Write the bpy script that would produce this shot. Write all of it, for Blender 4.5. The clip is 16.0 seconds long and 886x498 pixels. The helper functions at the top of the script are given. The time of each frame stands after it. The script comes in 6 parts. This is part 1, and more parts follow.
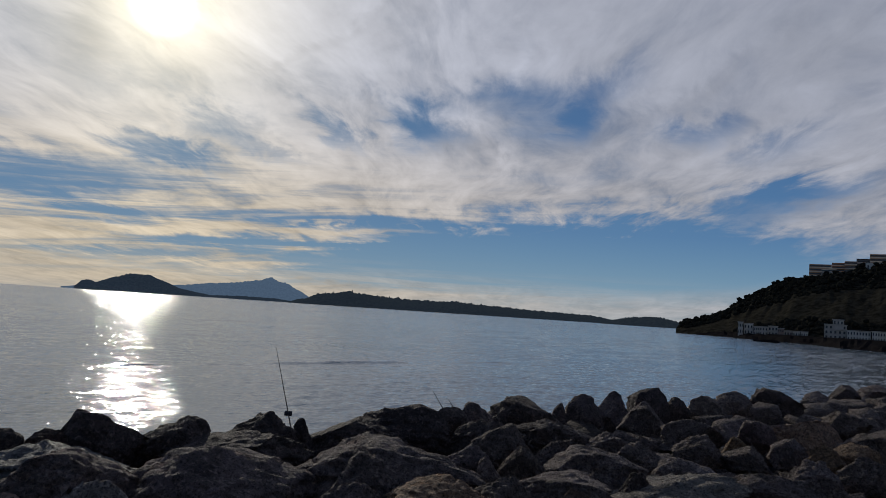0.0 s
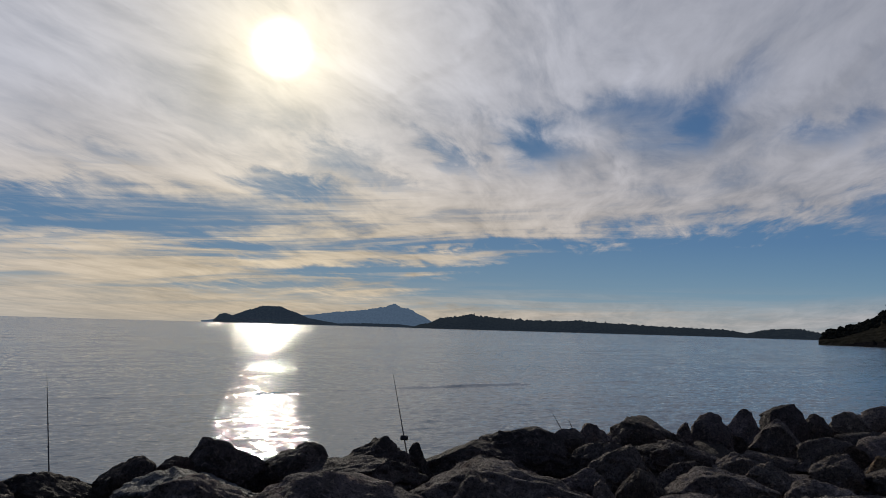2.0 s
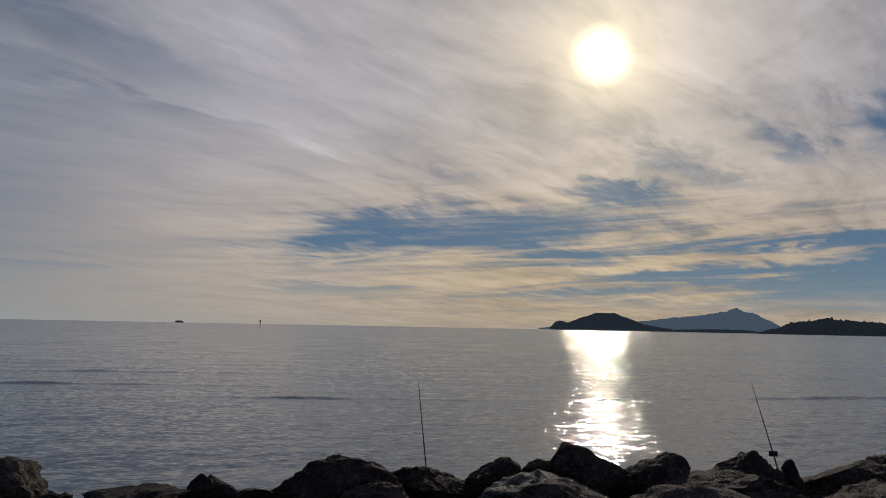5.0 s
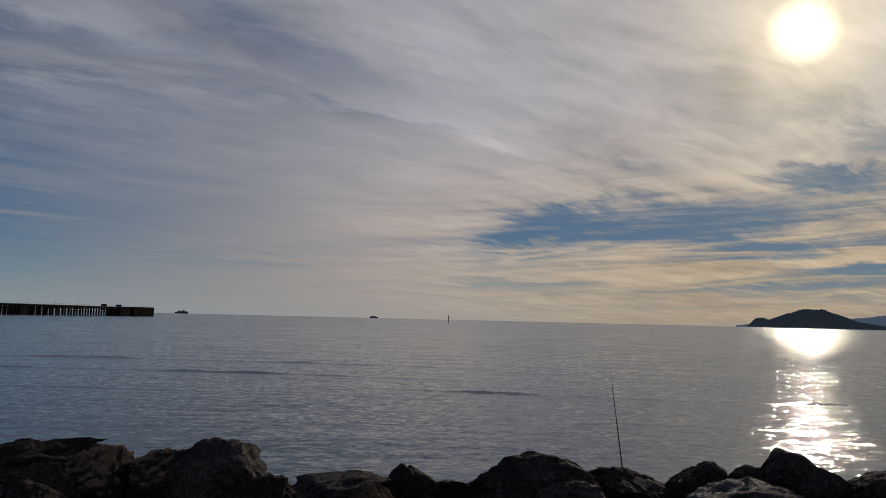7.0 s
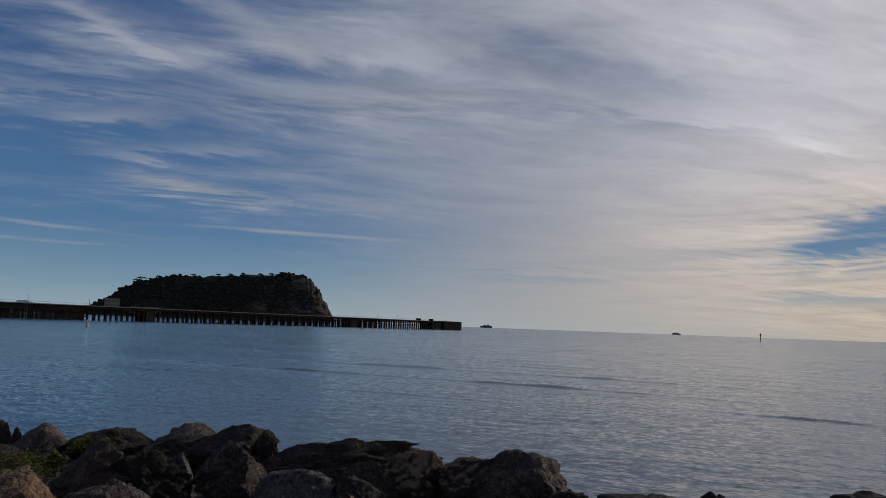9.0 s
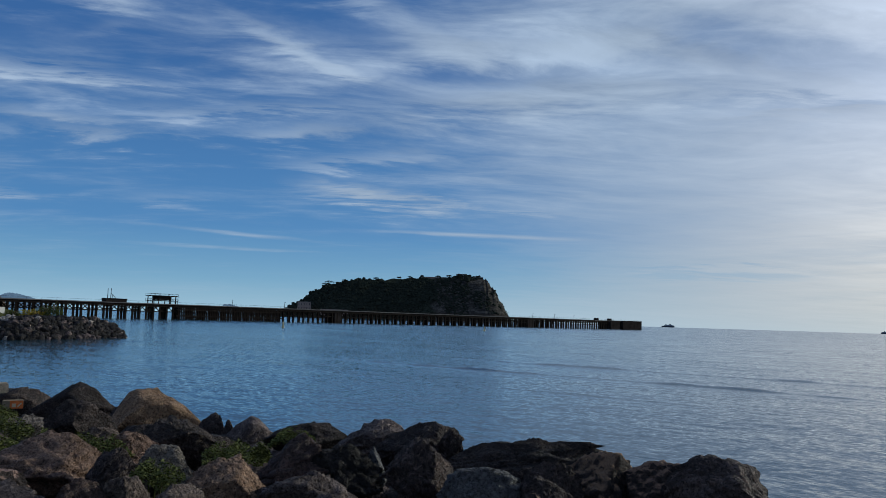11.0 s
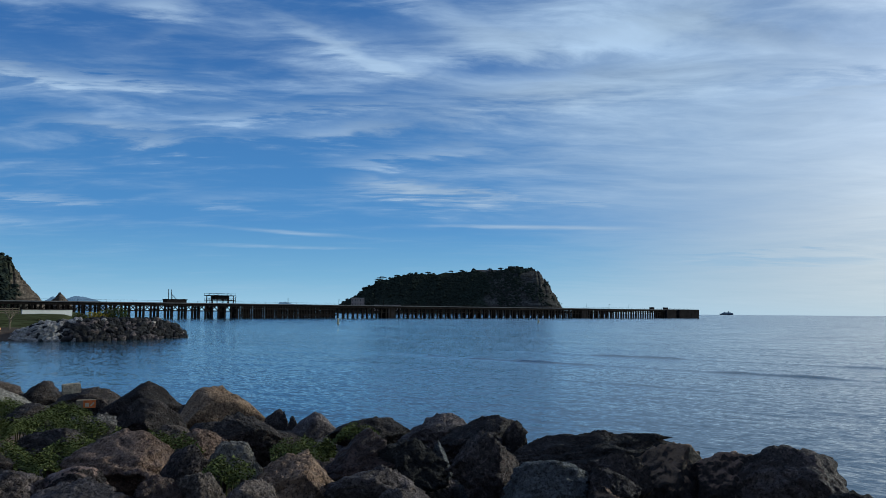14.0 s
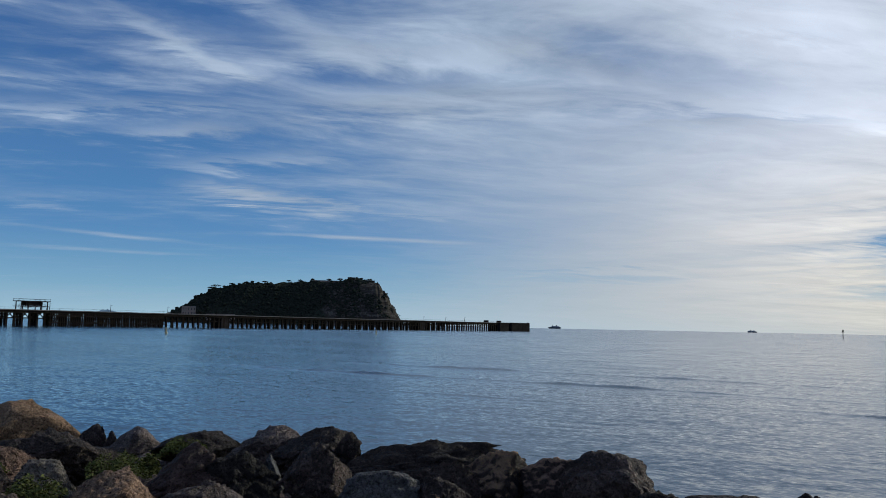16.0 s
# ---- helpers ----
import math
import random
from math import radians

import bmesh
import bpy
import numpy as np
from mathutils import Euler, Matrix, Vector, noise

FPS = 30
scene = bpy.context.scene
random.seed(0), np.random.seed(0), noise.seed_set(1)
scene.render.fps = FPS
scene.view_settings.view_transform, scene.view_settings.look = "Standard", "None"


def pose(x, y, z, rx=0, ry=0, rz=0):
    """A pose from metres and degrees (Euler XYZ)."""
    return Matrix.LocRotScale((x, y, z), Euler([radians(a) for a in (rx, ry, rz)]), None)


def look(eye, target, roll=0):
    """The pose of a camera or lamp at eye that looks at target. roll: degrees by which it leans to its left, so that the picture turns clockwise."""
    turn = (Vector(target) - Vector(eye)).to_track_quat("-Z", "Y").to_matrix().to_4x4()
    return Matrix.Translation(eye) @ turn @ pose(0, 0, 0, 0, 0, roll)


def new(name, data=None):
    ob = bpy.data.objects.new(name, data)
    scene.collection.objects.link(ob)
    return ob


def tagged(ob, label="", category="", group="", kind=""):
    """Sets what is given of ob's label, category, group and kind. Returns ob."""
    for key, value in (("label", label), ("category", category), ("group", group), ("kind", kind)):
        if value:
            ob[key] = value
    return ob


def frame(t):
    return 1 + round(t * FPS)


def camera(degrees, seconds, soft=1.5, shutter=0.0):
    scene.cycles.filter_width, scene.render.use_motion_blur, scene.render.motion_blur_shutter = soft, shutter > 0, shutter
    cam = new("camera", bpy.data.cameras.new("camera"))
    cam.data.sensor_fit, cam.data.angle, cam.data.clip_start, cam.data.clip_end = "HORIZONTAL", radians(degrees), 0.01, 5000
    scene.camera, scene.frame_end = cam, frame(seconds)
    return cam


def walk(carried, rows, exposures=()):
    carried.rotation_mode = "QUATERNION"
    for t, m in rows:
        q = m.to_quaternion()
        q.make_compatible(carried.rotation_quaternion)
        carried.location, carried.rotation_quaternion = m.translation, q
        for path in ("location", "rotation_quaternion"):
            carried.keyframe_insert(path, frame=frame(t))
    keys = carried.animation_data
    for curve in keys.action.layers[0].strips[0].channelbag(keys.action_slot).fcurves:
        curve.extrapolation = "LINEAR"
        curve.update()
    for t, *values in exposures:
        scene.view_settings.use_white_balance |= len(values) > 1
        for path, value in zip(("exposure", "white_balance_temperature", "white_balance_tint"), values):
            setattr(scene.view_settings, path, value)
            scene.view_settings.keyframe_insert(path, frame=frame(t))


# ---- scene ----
cam = camera(59.9, 16.0, soft=0.8)
PATH = [
    (0.0, 0.004, 0.013, 3.594, 94.67, -3.74, 0.02),
    (0.5, 0.081, 0.028, 3.597, 95.35, -3.10, -2.84),
    (1.0, 0.151, 0.032, 3.604, 95.48, -2.53, -1.28),
    (1.5, 0.200, 0.049, 3.600, 95.86, -2.25, 3.93),
    (2.0, 0.189, 0.058, 3.600, 95.86, -1.63, 9.10),
    (2.5, 0.134, 0.068, 3.600, 95.88, -1.06, 13.48),
    (3.0, 0.079, 0.081, 3.596, 95.92, -0.80, 17.49),
    (3.5, 0.038, 0.086, 3.594, 95.89, -0.80, 21.61),
    (4.0, 0.005, 0.103, 3.591, 95.84, -0.72, 26.02),
    (4.5, -0.017, 0.116, 3.587, 95.85, -0.91, 30.09),
    (7.0, -0.142, 0.124, 3.579, 95.20, -1.36, 47.27),
    (7.5, -0.134, 0.159, 3.586, 95.17, -1.53, 52.49),
    (8.0, -0.159, 0.176, 3.581, 95.15, -1.77, 58.93),
    (8.5, -0.183, 0.195, 3.579, 95.33, -1.94, 64.60),
    (9.0, -0.209, 0.199, 3.577, 95.68, -2.09, 69.20),
    (9.5, -0.225, 0.193, 3.571, 95.77, -2.03, 73.03),
    (10.0, -0.241, 0.183, 3.568, 95.59, -1.90, 76.11),
    (12.5, -0.254, 0.120, 3.566, 95.08, -1.21, 87.91),
    (13.0, -0.244, 0.104, 3.562, 95.05, -0.87, 87.93),
    (13.5, -0.264, 0.082, 3.566, 94.99, -0.58, 87.86),
    (14.0, -0.285, 0.072, 3.568, 94.70, -0.42, 86.17),
    (14.5, -0.284, 0.063, 3.564, 94.58, -0.39, 84.03),
    (15.0, -0.272, 0.065, 3.568, 94.71, -0.67, 81.44),
    (15.5, -0.252, 0.068, 3.568, 95.21, -1.02, 77.40),
    (16.0, -0.238, 0.068, 3.564, 95.70, -1.13, 74.21),
]
EXPOSURES = [(0.0, 0.0, 6180, 9), (0.5, 0.0, 5880, 6), (1.5, -0.03, 6120, 8), (3.5, -0.22, 6870, 12), (7.0, -0.45, 6820, 12), (8.0, -0.3, 6670, 12), (9.0, -0.06, 6620, 11), (10.0, 0.24, 6220, 7), (12.5, 0.55, 5400, -2), (14.0, 0.6, 5400, -2), (16.0, 0.45, 5920, 4)]
walk(cam, [(t, pose(x, y, z, rx, ry, rz)) for t, x, y, z, rx, ry, rz in PATH], EXPOSURES)

SUN_AZ, SUN_EL = 21.9, 19.7          # degrees; azimuth counted from +y towards -x


def heading(az):
    """Unit vector on the ground towards azimuth az."""
    a = radians(az)
    return Vector((-math.sin(a), math.cos(a), 0.0))


SUN = heading(SUN_AZ) * math.cos(radians(SUN_EL)) + Vector((0, 0, math.sin(radians(SUN_EL))))


# ---------------------------------------------------------------- node helpers
class Net:
    """Small wrapper that builds node trees from expressions."""

    def __init__(self, tree):
        self.t = tree
        tree.nodes.clear()

    def add(self, kind, **props):
        n = self.t.nodes.new(kind)
        if "operation" in props:
            n.operation = props["operation"]
        if "use_clamp" in props:
            n.use_clamp = props["use_clamp"]
        if "data_type" in props:
            n.data_type = props["data_type"]
        if "blend_type" in props:
            n.blend_type = props["blend_type"]
        if "feature" in props:
            n.feature = props["feature"]
        if "interpolation_type" in props:
            n.interpolation_type = props["interpolation_type"]
        if "sky_type" in props:
            n.sky_type = props["sky_type"]
        if "sun_disc" in props:
            n.sun_disc = props["sun_disc"]
        if "rotation_type" in props:
            n.rotation_type = props["rotation_type"]
        if "distribution" in props:
            n.distribution = props["distribution"]
        return n

    def link(self, a, b):
        self.t.links.new(a, b)

    def put(self, value, socket):
        if isinstance(value, bpy.types.NodeSocket):
            self.link(value, socket)
        else:
            socket.default_value = value

    def m(self, op, a, b=0.0, c=0.0, clamp=False):
        n = self.add("ShaderNodeMath", operation=op, use_clamp=clamp)
        for i, v in enumerate((a, b, c)):
            self.put(v, n.inputs[i])
        return n.outputs[0]

    def v(self, op, a, b=(0, 0, 0)):
        n = self.add("ShaderNodeVectorMath", operation=op)
        self.put(a, n.inputs[0])
        self.put(b, n.inputs[1])
        return n.outputs["Value"] if op in ("DOT_PRODUCT", "LENGTH") else n.outputs["Vector"]

    def mix(self, fac, a, b, blend="MIX"):
        n = self.add("ShaderNodeMix", data_type="RGBA", blend_type=blend)
        self.put(fac, n.inputs["Factor"])
        for key, v in (("A", a), ("B", b)):
            sock = [s for s in n.inputs if s.name == key and s.type == "RGBA"][0]
            self.put((*v, 1) if isinstance(v, tuple) and len(v) == 3 else v, sock)
        return [s for s in n.outputs if s.type == "RGBA"][0]

    def noise(self, vec, scale, detail=4.0, rough=0.55, dist=0.0):
        n = self.add("ShaderNodeTexNoise")
        self.put(vec, n.inputs["Vector"])
        self.put(scale, n.inputs["Scale"])
        n.inputs["Detail"].default_value = detail
        n.inputs["Roughness"].default_value = rough
        n.inputs["Distortion"].default_value = dist
        return n.outputs["Fac"]

    def voronoi(self, vec, scale, feature="F1"):
        n = self.add("ShaderNodeTexVoronoi", feature=feature)
        self.put(vec, n.inputs["Vector"])
        n.inputs["Scale"].default_value = scale
        return n.outputs["Distance"]

    def ramp(self, fac, *stops):
        n = self.add("ShaderNodeValToRGB")
        el = n.color_ramp.elements
        while len(el) < len(stops):
            el.new(0.5)
        for e, (p, c) in zip(el, stops):
            e.position = p
            e.color = (*c, 1) if isinstance(c, tuple) else (c, c, c, 1)
        self.link(fac, n.inputs[0])
        return n.outputs["Color"]

    def combine(self, x, y, z=0.0):
        n = self.add("ShaderNodeCombineXYZ")
        for i, s in enumerate((x, y, z)):
            self.put(s, n.inputs[i])
        return n.outputs[0]

    def step(self, x, lo, hi):
        n = self.add("ShaderNodeMapRange", interpolation_type="SMOOTHSTEP")
        for i, s in enumerate((x, lo, hi, 0.0, 1.0)):
            self.put(s, n.inputs[i])
        return n.outputs["Result"]

    def bump(self, height, strength, distance, normal=None):
        n = self.add("ShaderNodeBump")
        n.inputs["Strength"].default_value = strength
        n.inputs["Distance"].default_value = distance
        self.link(height, n.inputs["Height"])
        if normal is not None:
            self.link(normal, n.inputs["Normal"])
        return n.outputs["Normal"]


# ---------------------------------------------------------------- sky and sun
SKY_STRENGTH = 0.05
world = bpy.data.worlds.new("sky")
scene.world = world
world.use_nodes = True
W = Net(world.node_tree)
D = W.v("NORMALIZE", W.add("ShaderNodeTexCoord").outputs["Generated"])
sep = W.add("ShaderNodeSeparateXYZ")
W.link(D, sep.inputs[0])
dx, dy, dz = sep.outputs
el = W.m("MULTIPLY", W.m("ARCSINE", dz), 57.2958)
az = W.m("MULTIPLY", W.m("ARCTAN2", W.m("MULTIPLY", dx, -1.0), dy), 57.2958)
sky = W.add("ShaderNodeTexSky", sky_type="NISHITA", sun_disc=False)
sky.sun_elevation, sky.sun_rotation = radians(SUN_EL), radians(-SUN_AZ)
sky.air_density, sky.dust_density, sky.ozone_density = 1.0, 0.0, 2.0
nishita = W.v("SCALE", sky.outputs[0])
nishita.node.inputs["Scale"].default_value = SKY_STRENGTH
near_sun = W.m("MULTIPLY", W.m("ARCCOSINE", W.m("MINIMUM", W.v("DOT_PRODUCT", D, tuple(SUN)), 1.0)), 57.2958)
depth_blue = W.ramp(W.m("DIVIDE", el, 40.0), (0.0, (0.22, 0.34, 0.43)), (0.06, (0.125, 0.26, 0.40)), (0.16, (0.060, 0.165, 0.35)), (0.45, (0.034, 0.094, 0.25)), (1.0, (0.026, 0.075, 0.21)))
blue = W.mix(0.80, nishita, depth_blue)
blue = W.mix(W.m("MINIMUM", W.m("MULTIPLY", W.m("EXPONENT", W.m("DIVIDE", near_sun, -16.0)), 1.3), 0.8), blue, (0.13, 0.215, 0.31))

# cirrus plane: u runs along the bands (towards the sun's azimuth), v across them
lift = W.m("ADD", W.m("MAXIMUM", dz, 0.0), 0.085)
ua, va = heading(-4), heading(-94)
u = W.m("DIVIDE", W.v("DOT_PRODUCT", D, tuple(ua)), lift)
v = W.m("DIVIDE", W.v("DOT_PRODUCT", D, tuple(va)), lift)
warp = W.noise(W.combine(W.m("MULTIPLY", u, 0.5), v, 3.0), 1.0, 3, 0.5)
v2 = W.m("ADD", v, W.m("MULTIPLY", W.m("SUBTRACT", warp, 0.5), 0.7))
broad = W.noise(W.combine(W.m("MULTIPLY", u, 0.50), v2, 0.0), 1.4, 6, 0.55, 0.2)
fibre = W.noise(W.combine(W.m("MULTIPLY", u, 0.42), v2, 7.0), 4.2, 9, 0.60, 0.3)
wisp = W.noise(W.combine(W.m("MULTIPLY", u, 0.60), v2, 11.0), 3.0, 8, 0.58, 0.35)


hair = W.noise(W.combine(W.m("MULTIPLY", u, 0.30), v2, 17.0), 11.0, 6, 0.6, 0.3)


def blob(a, e, wa, we, tilt=0.0):
    """A soft patch of sky about azimuth a and elevation e, wa by we degrees."""
    x = W.m("SUBTRACT", az, a)
    y = W.m("SUBTRACT", W.m("SUBTRACT", el, e), W.m("MULTIPLY", x, tilt))
    x2, y2 = W.m("DIVIDE", x, wa), W.m("DIVIDE", y, we)
    r = W.m("ADD", W.m("MULTIPLY", x2, x2), W.m("MULTIPLY", y2, y2))
    return W.m("EXPONENT", W.m("MULTIPLY", r, -1.0))


# the veil thins out away from the sun's side
cover = W.m("SUBTRACT", 0.95, W.m("MULTIPLY", W.step(az, 58.0, 96.0), 0.76))


def opened(c, amount, *p):
    return W.m("SUBTRACT", c, W.m("MULTIPLY", blob(*p), amount))


# beyond the view's edge the veil is thinned to weaken the fill light
cover = W.m("SUBTRACT", cover, W.m("MULTIPLY", W.step(W.m("MULTIPLY", az, -1.0), 34.0, 80.0), 0.6))
# an unseen veil behind the viewer, added to fill the shaded sides
cover = W.m("ADD", cover, W.m("MULTIPLY", W.step(W.m("ABSOLUTE", az), 125.0, 155.0), 0.42))
# thinned high overhead too, out of view, to darken the ambient light
cover = W.m("SUBTRACT", cover, W.m("MULTIPLY", W.step(el, 27.0, 55.0), 0.40))
cover = opened(cover, 0.25, 22.0, 4.5, 26.0, 3.5)
cover = opened(cover, 0.22, 78.0, 5.0, 9.0, 4.5)
cover = opened(cover, 0.20, 64.0, 9.0, 9.0, 8.0)
cover = opened(cover, 0.35, 96.0, 4.5, 20.0, 5.0)

# the sky's own marks: each is an ellipse whose edge the cloud fibres fray
sway = W.m("MINIMUM", W.m("ADD", 0.2, W.m("DIVIDE", W.m("MAXIMUM", el, 0.0), 11.0)), 1.0)
fray = W.m("ADD", W.m("ADD", W.m("MULTIPLY", W.m("SUBTRACT", fibre, 0.5), 3.6), W.m("MULTIPLY", W.m("SUBTRACT", hair, 0.5), 2.0)), W.m("MULTIPLY", W.m("SUBTRACT", broad, 0.5), 2.2))
frayed = W.combine(W.m("ADD", az, W.m("MULTIPLY", W.m("SUBTRACT", wisp, 0.5), 9.0)), W.m("ADD", el, W.m("MULTIPLY", fray, sway)))
clean = W.combine(az, W.m("ADD", el, W.m("MULTIPLY", W.m("SUBTRACT", broad, 0.5), 0.5)))
marks = {"cloud": 0.0, "shade": 0.0}
laid = [0]


fields = {"frayed": frayed, "clean": clean}


def mark(kind, name, a, e, wide, high, tilt, amount, soft=1.55):
    """Adds a soft ellipse about azimuth a and elevation e, wide by high degrees, turned by tilt."""
    where = fields[name]
    # every few marks wait for the sum so far, so that few values are held at once
    laid[0] += 1
    if laid[0] % 5 == 0 and marks[kind] != 0.0:
        wait = W.add("ShaderNodeVectorMath", operation="MULTIPLY_ADD")
        W.link(marks[kind], wait.inputs[0])
        wait.inputs[1].default_value = (1e-9, 1e-9, 0)
        W.link(where, wait.inputs[2])
        fields[name] = where = wait.outputs[0]
    n_ = W.add("ShaderNodeMapping")
    n_.vector_type = "TEXTURE"
    W.link(where, n_.inputs["Vector"])
    n_.inputs["Location"].default_value = (a, e, 0)
    n_.inputs["Rotation"].default_value = (0, 0, radians(tilt))
    n_.inputs["Scale"].default_value = (wide, high, 1)
    near = W.m("SUBTRACT", 1.0, W.step(W.v("LENGTH", n_.outputs[0]), 0.1, soft))
    marks[kind] = W.m("MULTIPLY_ADD", near, amount, marks[kind])


def hole(a, e, wide, high, tilt, amount):
    """A gap in the veil."""
    mark("cloud", "frayed", a, e, wide, high, tilt, -amount * 1.2, 2.0)


def wisp_cloud(a, e, wide, high, tilt, amount):
    """A feathery cloud on open blue."""
    mark("cloud", "frayed", a, e, wide, high, tilt, amount * 0.8, 1.9)


def trail(a, e, wide, high, tilt, amount):
    """A thin long thread of cloud."""
    mark("cloud", "clean", a, e, wide, high, tilt, amount * 1.3)


def shade_patch(a, e, wide, high, tilt, amount):
    """A denser or thinner, so darker or brighter, part of the veil."""
    mark("shade", "frayed", a, e, wide, high, tilt, amount * 0.6, 1.9)


hole(2.9, 14.1, 2.4, 1.24, 18, 0.95)
hole(-7.2, 15.43, 3.3, 2.02, 1, 0.55)
hole(-9.3, 13.99, 1.3, 1.13, 1, 0.45)
hole(-1.7, 15.84, 2.5, 0.9, -5, 0.3)
hole(9.3, 12.98, 2.3, 0.63, 24, 0.6)
hole(-18.2, 13.68, 1.8, 0.77, -7, 0.4)
hole(-12.0, 17.27, 2.3, 1.0, -27, 0.3)
hole(-11.0, 4.74, 13.1, 2.19, -1, 1.7)
hole(5.1, 3.75, 7.1, 0.92, -5, 0.8)
hole(6.7, 2.22, 9.2, 0.5, -2, 0.6)
hole(-23.8, 9.32, 3.9, 0.97, -11, 0.8)
hole(-23.5, 12.97, 2.9, 0.93, -18, 0.3)
hole(33.8, 7.59, 8.7, 1.26, -5, 0.5)
hole(38.0, 7.97, 4.2, 0.67, -17, 0.3)
hole(39.6, 6.16, 3.7, 0.58, -10, 0.5)
hole(36.2, 5.34, 6.3, 0.42, -9, 0.45)
hole(27.4, 5.93, 2.9, 0.5, -10, 0.45)
hole(23.8, 5.33, 2.5, 0.42, 8, 0.45)
hole(20.7, 10.11, 3.3, 0.62, 11, 0.85)
hole(18.0, 12.31, 2.8, 1.06, -8, 0.5)
hole(14.6, 11.18, 2.7, 0.48, 7, 0.45)
hole(33.0, 11.08, 3.0, 0.58, -1, 0.3)
hole(16.7, 4.1, 4.7, 0.41, -2, 0.6)
hole(22.8, 2.33, 4.1, 0.42, -1, 0.5)
hole(40.7, 2.73, 4.1, 0.41, -1, 0.4)
hole(44.0, 5.5, 3.2, 0.33, -2, 0.3)
hole(57.8, 18.48, 5.9, 1.18, 18, 0.25)
hole(51.8, 14.5, 8.6, 0.35, 4, 0.2)
hole(6.1, 5.75, 5.1, 0.38, -3, 0.5)
hole(62.2, 3.81, 4.6, 0.3, 1, 0.2)
hole(92.9, 21.73, 5.6, 1.08, -2, 0.3)
hole(83.3, 17.99, 4.7, 0.44, 4, 0.25)
hole(114.6, 18.19, 6.3, 1.15, -9, 0.25)
hole(101.3, 10.44, 8.3, 1.22, -3, 0.2)
wisp_cloud(87.8, 8.83, 4.9, 0.63, 7, 0.62)
wisp_cloud(90.2, 9.19, 1.7, 0.42, 18, 0.3)
wisp_cloud(82.3, 8.48, 6.6, 0.21, 2, 0.3)
wisp_cloud(93.5, 13.07, 3.2, 0.53, -2, 0.5)
wisp_cloud(89.8, 11.37, 4.9, 0.42, -5, 0.42)
wisp_cloud(97.8, 14.52, 6.8, 0.32, -6, 0.3)
wisp_cloud(110.9, 12.54, 3.2, 0.42, -4, 0.42)
wisp_cloud(107.4, 11.53, 4.1, 0.35, 0, 0.4)
wisp_cloud(102.4, 12.06, 3.9, 0.2, -4, 0.25)
wisp_cloud(114.6, 7.32, 3.3, 0.23, 1, 0.42)
wisp_cloud(116.2, 6.06, 1.5, 0.15, 1, 0.3)
wisp_cloud(110.1, 15.68, 6.2, 0.3, -2, 0.42)
wisp_cloud(116.8, 15.3, 4.5, 0.25, 0, 0.42)
wisp_cloud(106.6, 20.95, 2.4, 0.67, -7, 0.55)
wisp_cloud(94.1, 19.25, 4.5, 0.52, 18, 0.5)
wisp_cloud(90.2, 18.22, 1.9, 0.48, 3, 0.45)
wisp_cloud(84.1, 14.97, 7.1, 1.07, -7, 0.3)
wisp_cloud(75.3, 16.3, 7.5, 1.04, -1, 0.34)
wisp_cloud(77.0, 19.81, 8.4, 0.78, -1, 0.4)
wisp_cloud(85.5, 21.14, 4.5, 0.79, 23, 0.3)
wisp_cloud(102.8, 7.9, 2.4, 0.49, -3, 0.25)
wisp_cloud(99.7, 1.8, 4.9, 0.49, -2, 0.18)
wisp_cloud(107.2, 18.73, 1.6, 0.45, -16, 0.3)
trail(97.2, 5.69, 7.3, 0.19, 3, 0.42)
trail(97.8, 4.72, 6.7, 0.15, 0, 0.35)
trail(80.6, 6.32, 7.3, 0.17, 1, 0.42)
trail(39.6, 4.96, 3.3, 0.12, -8, 0.35)
trail(31.9, 10.48, 2.6, 0.1, -3, 0.3)
trail(28.2, 3.82, 7.1, 0.17, 2, 0.35)
trail(36.2, 3.25, 5.0, 0.13, -6, 0.3)
trail(8.2, 5.22, 5.9, 0.16, -2, 0.4)
trail(10.8, 3.88, 2.6, 0.24, -12, 0.4)
trail(32.1, 10.25, 2.7, 0.11, -4, 0.25)
trail(14.4, 5.41, 4.1, 0.17, -6, 0.4)
trail(6.9, 5.49, 5.9, 0.17, -3, 0.35)
shade_patch(26.0, 16.31, 1.4, 2.36, -8, -0.22)
shade_patch(10.5, 19.12, 4.9, 0.4, -33, -0.16)
shade_patch(-17.8, 16.56, 4.9, 0.62, -33, -0.13)
shade_patch(-24.9, 18.96, 3.7, 2.17, -25, -0.16)
shade_patch(-1.8, 13.8, 0.6, 2.95, -50, 0.22)
shade_patch(14.0, 13.08, 0.8, 3.95, -65, 0.2)
shade_patch(-5.0, 18.06, 0.5, 2.4, 10, 0.2)
shade_patch(5.6, 15.85, 2.6, 1.03, 17, 0.1)
shade_patch(-10.9, 10.75, 9.4, 1.62, -9, 0.08)
shade_patch(36.9, 14.67, 1.5, 1.23, -2, -0.15)
shade_patch(44.8, 13.59, 6.5, 0.41, 19, 0.16)
shade_patch(50.6, 19.96, 6.2, 0.46, 13, 0.14)
shade_patch(56.9, 14.25, 5.8, 0.33, 1, -0.12)
shade_patch(32.8, 21.05, 4.3, 0.4, 22, 0.12)
shade_patch(26.2, 17.14, 0.9, 2.03, 10, -0.12)
shade_patch(61.5, 18.28, 6.4, 0.4, 19, -0.14)
shade_patch(53.4, 14.05, 3.7, 0.48, 13, -0.12)
shade_patch(66.3, 19.55, 6.9, 0.4, 12, -0.1)
shade_patch(48.6, 20.71, 2.8, 1.5, 23, 0.2)
shade_patch(44.7, 13.57, 4.1, 0.54, 9, 0.16)
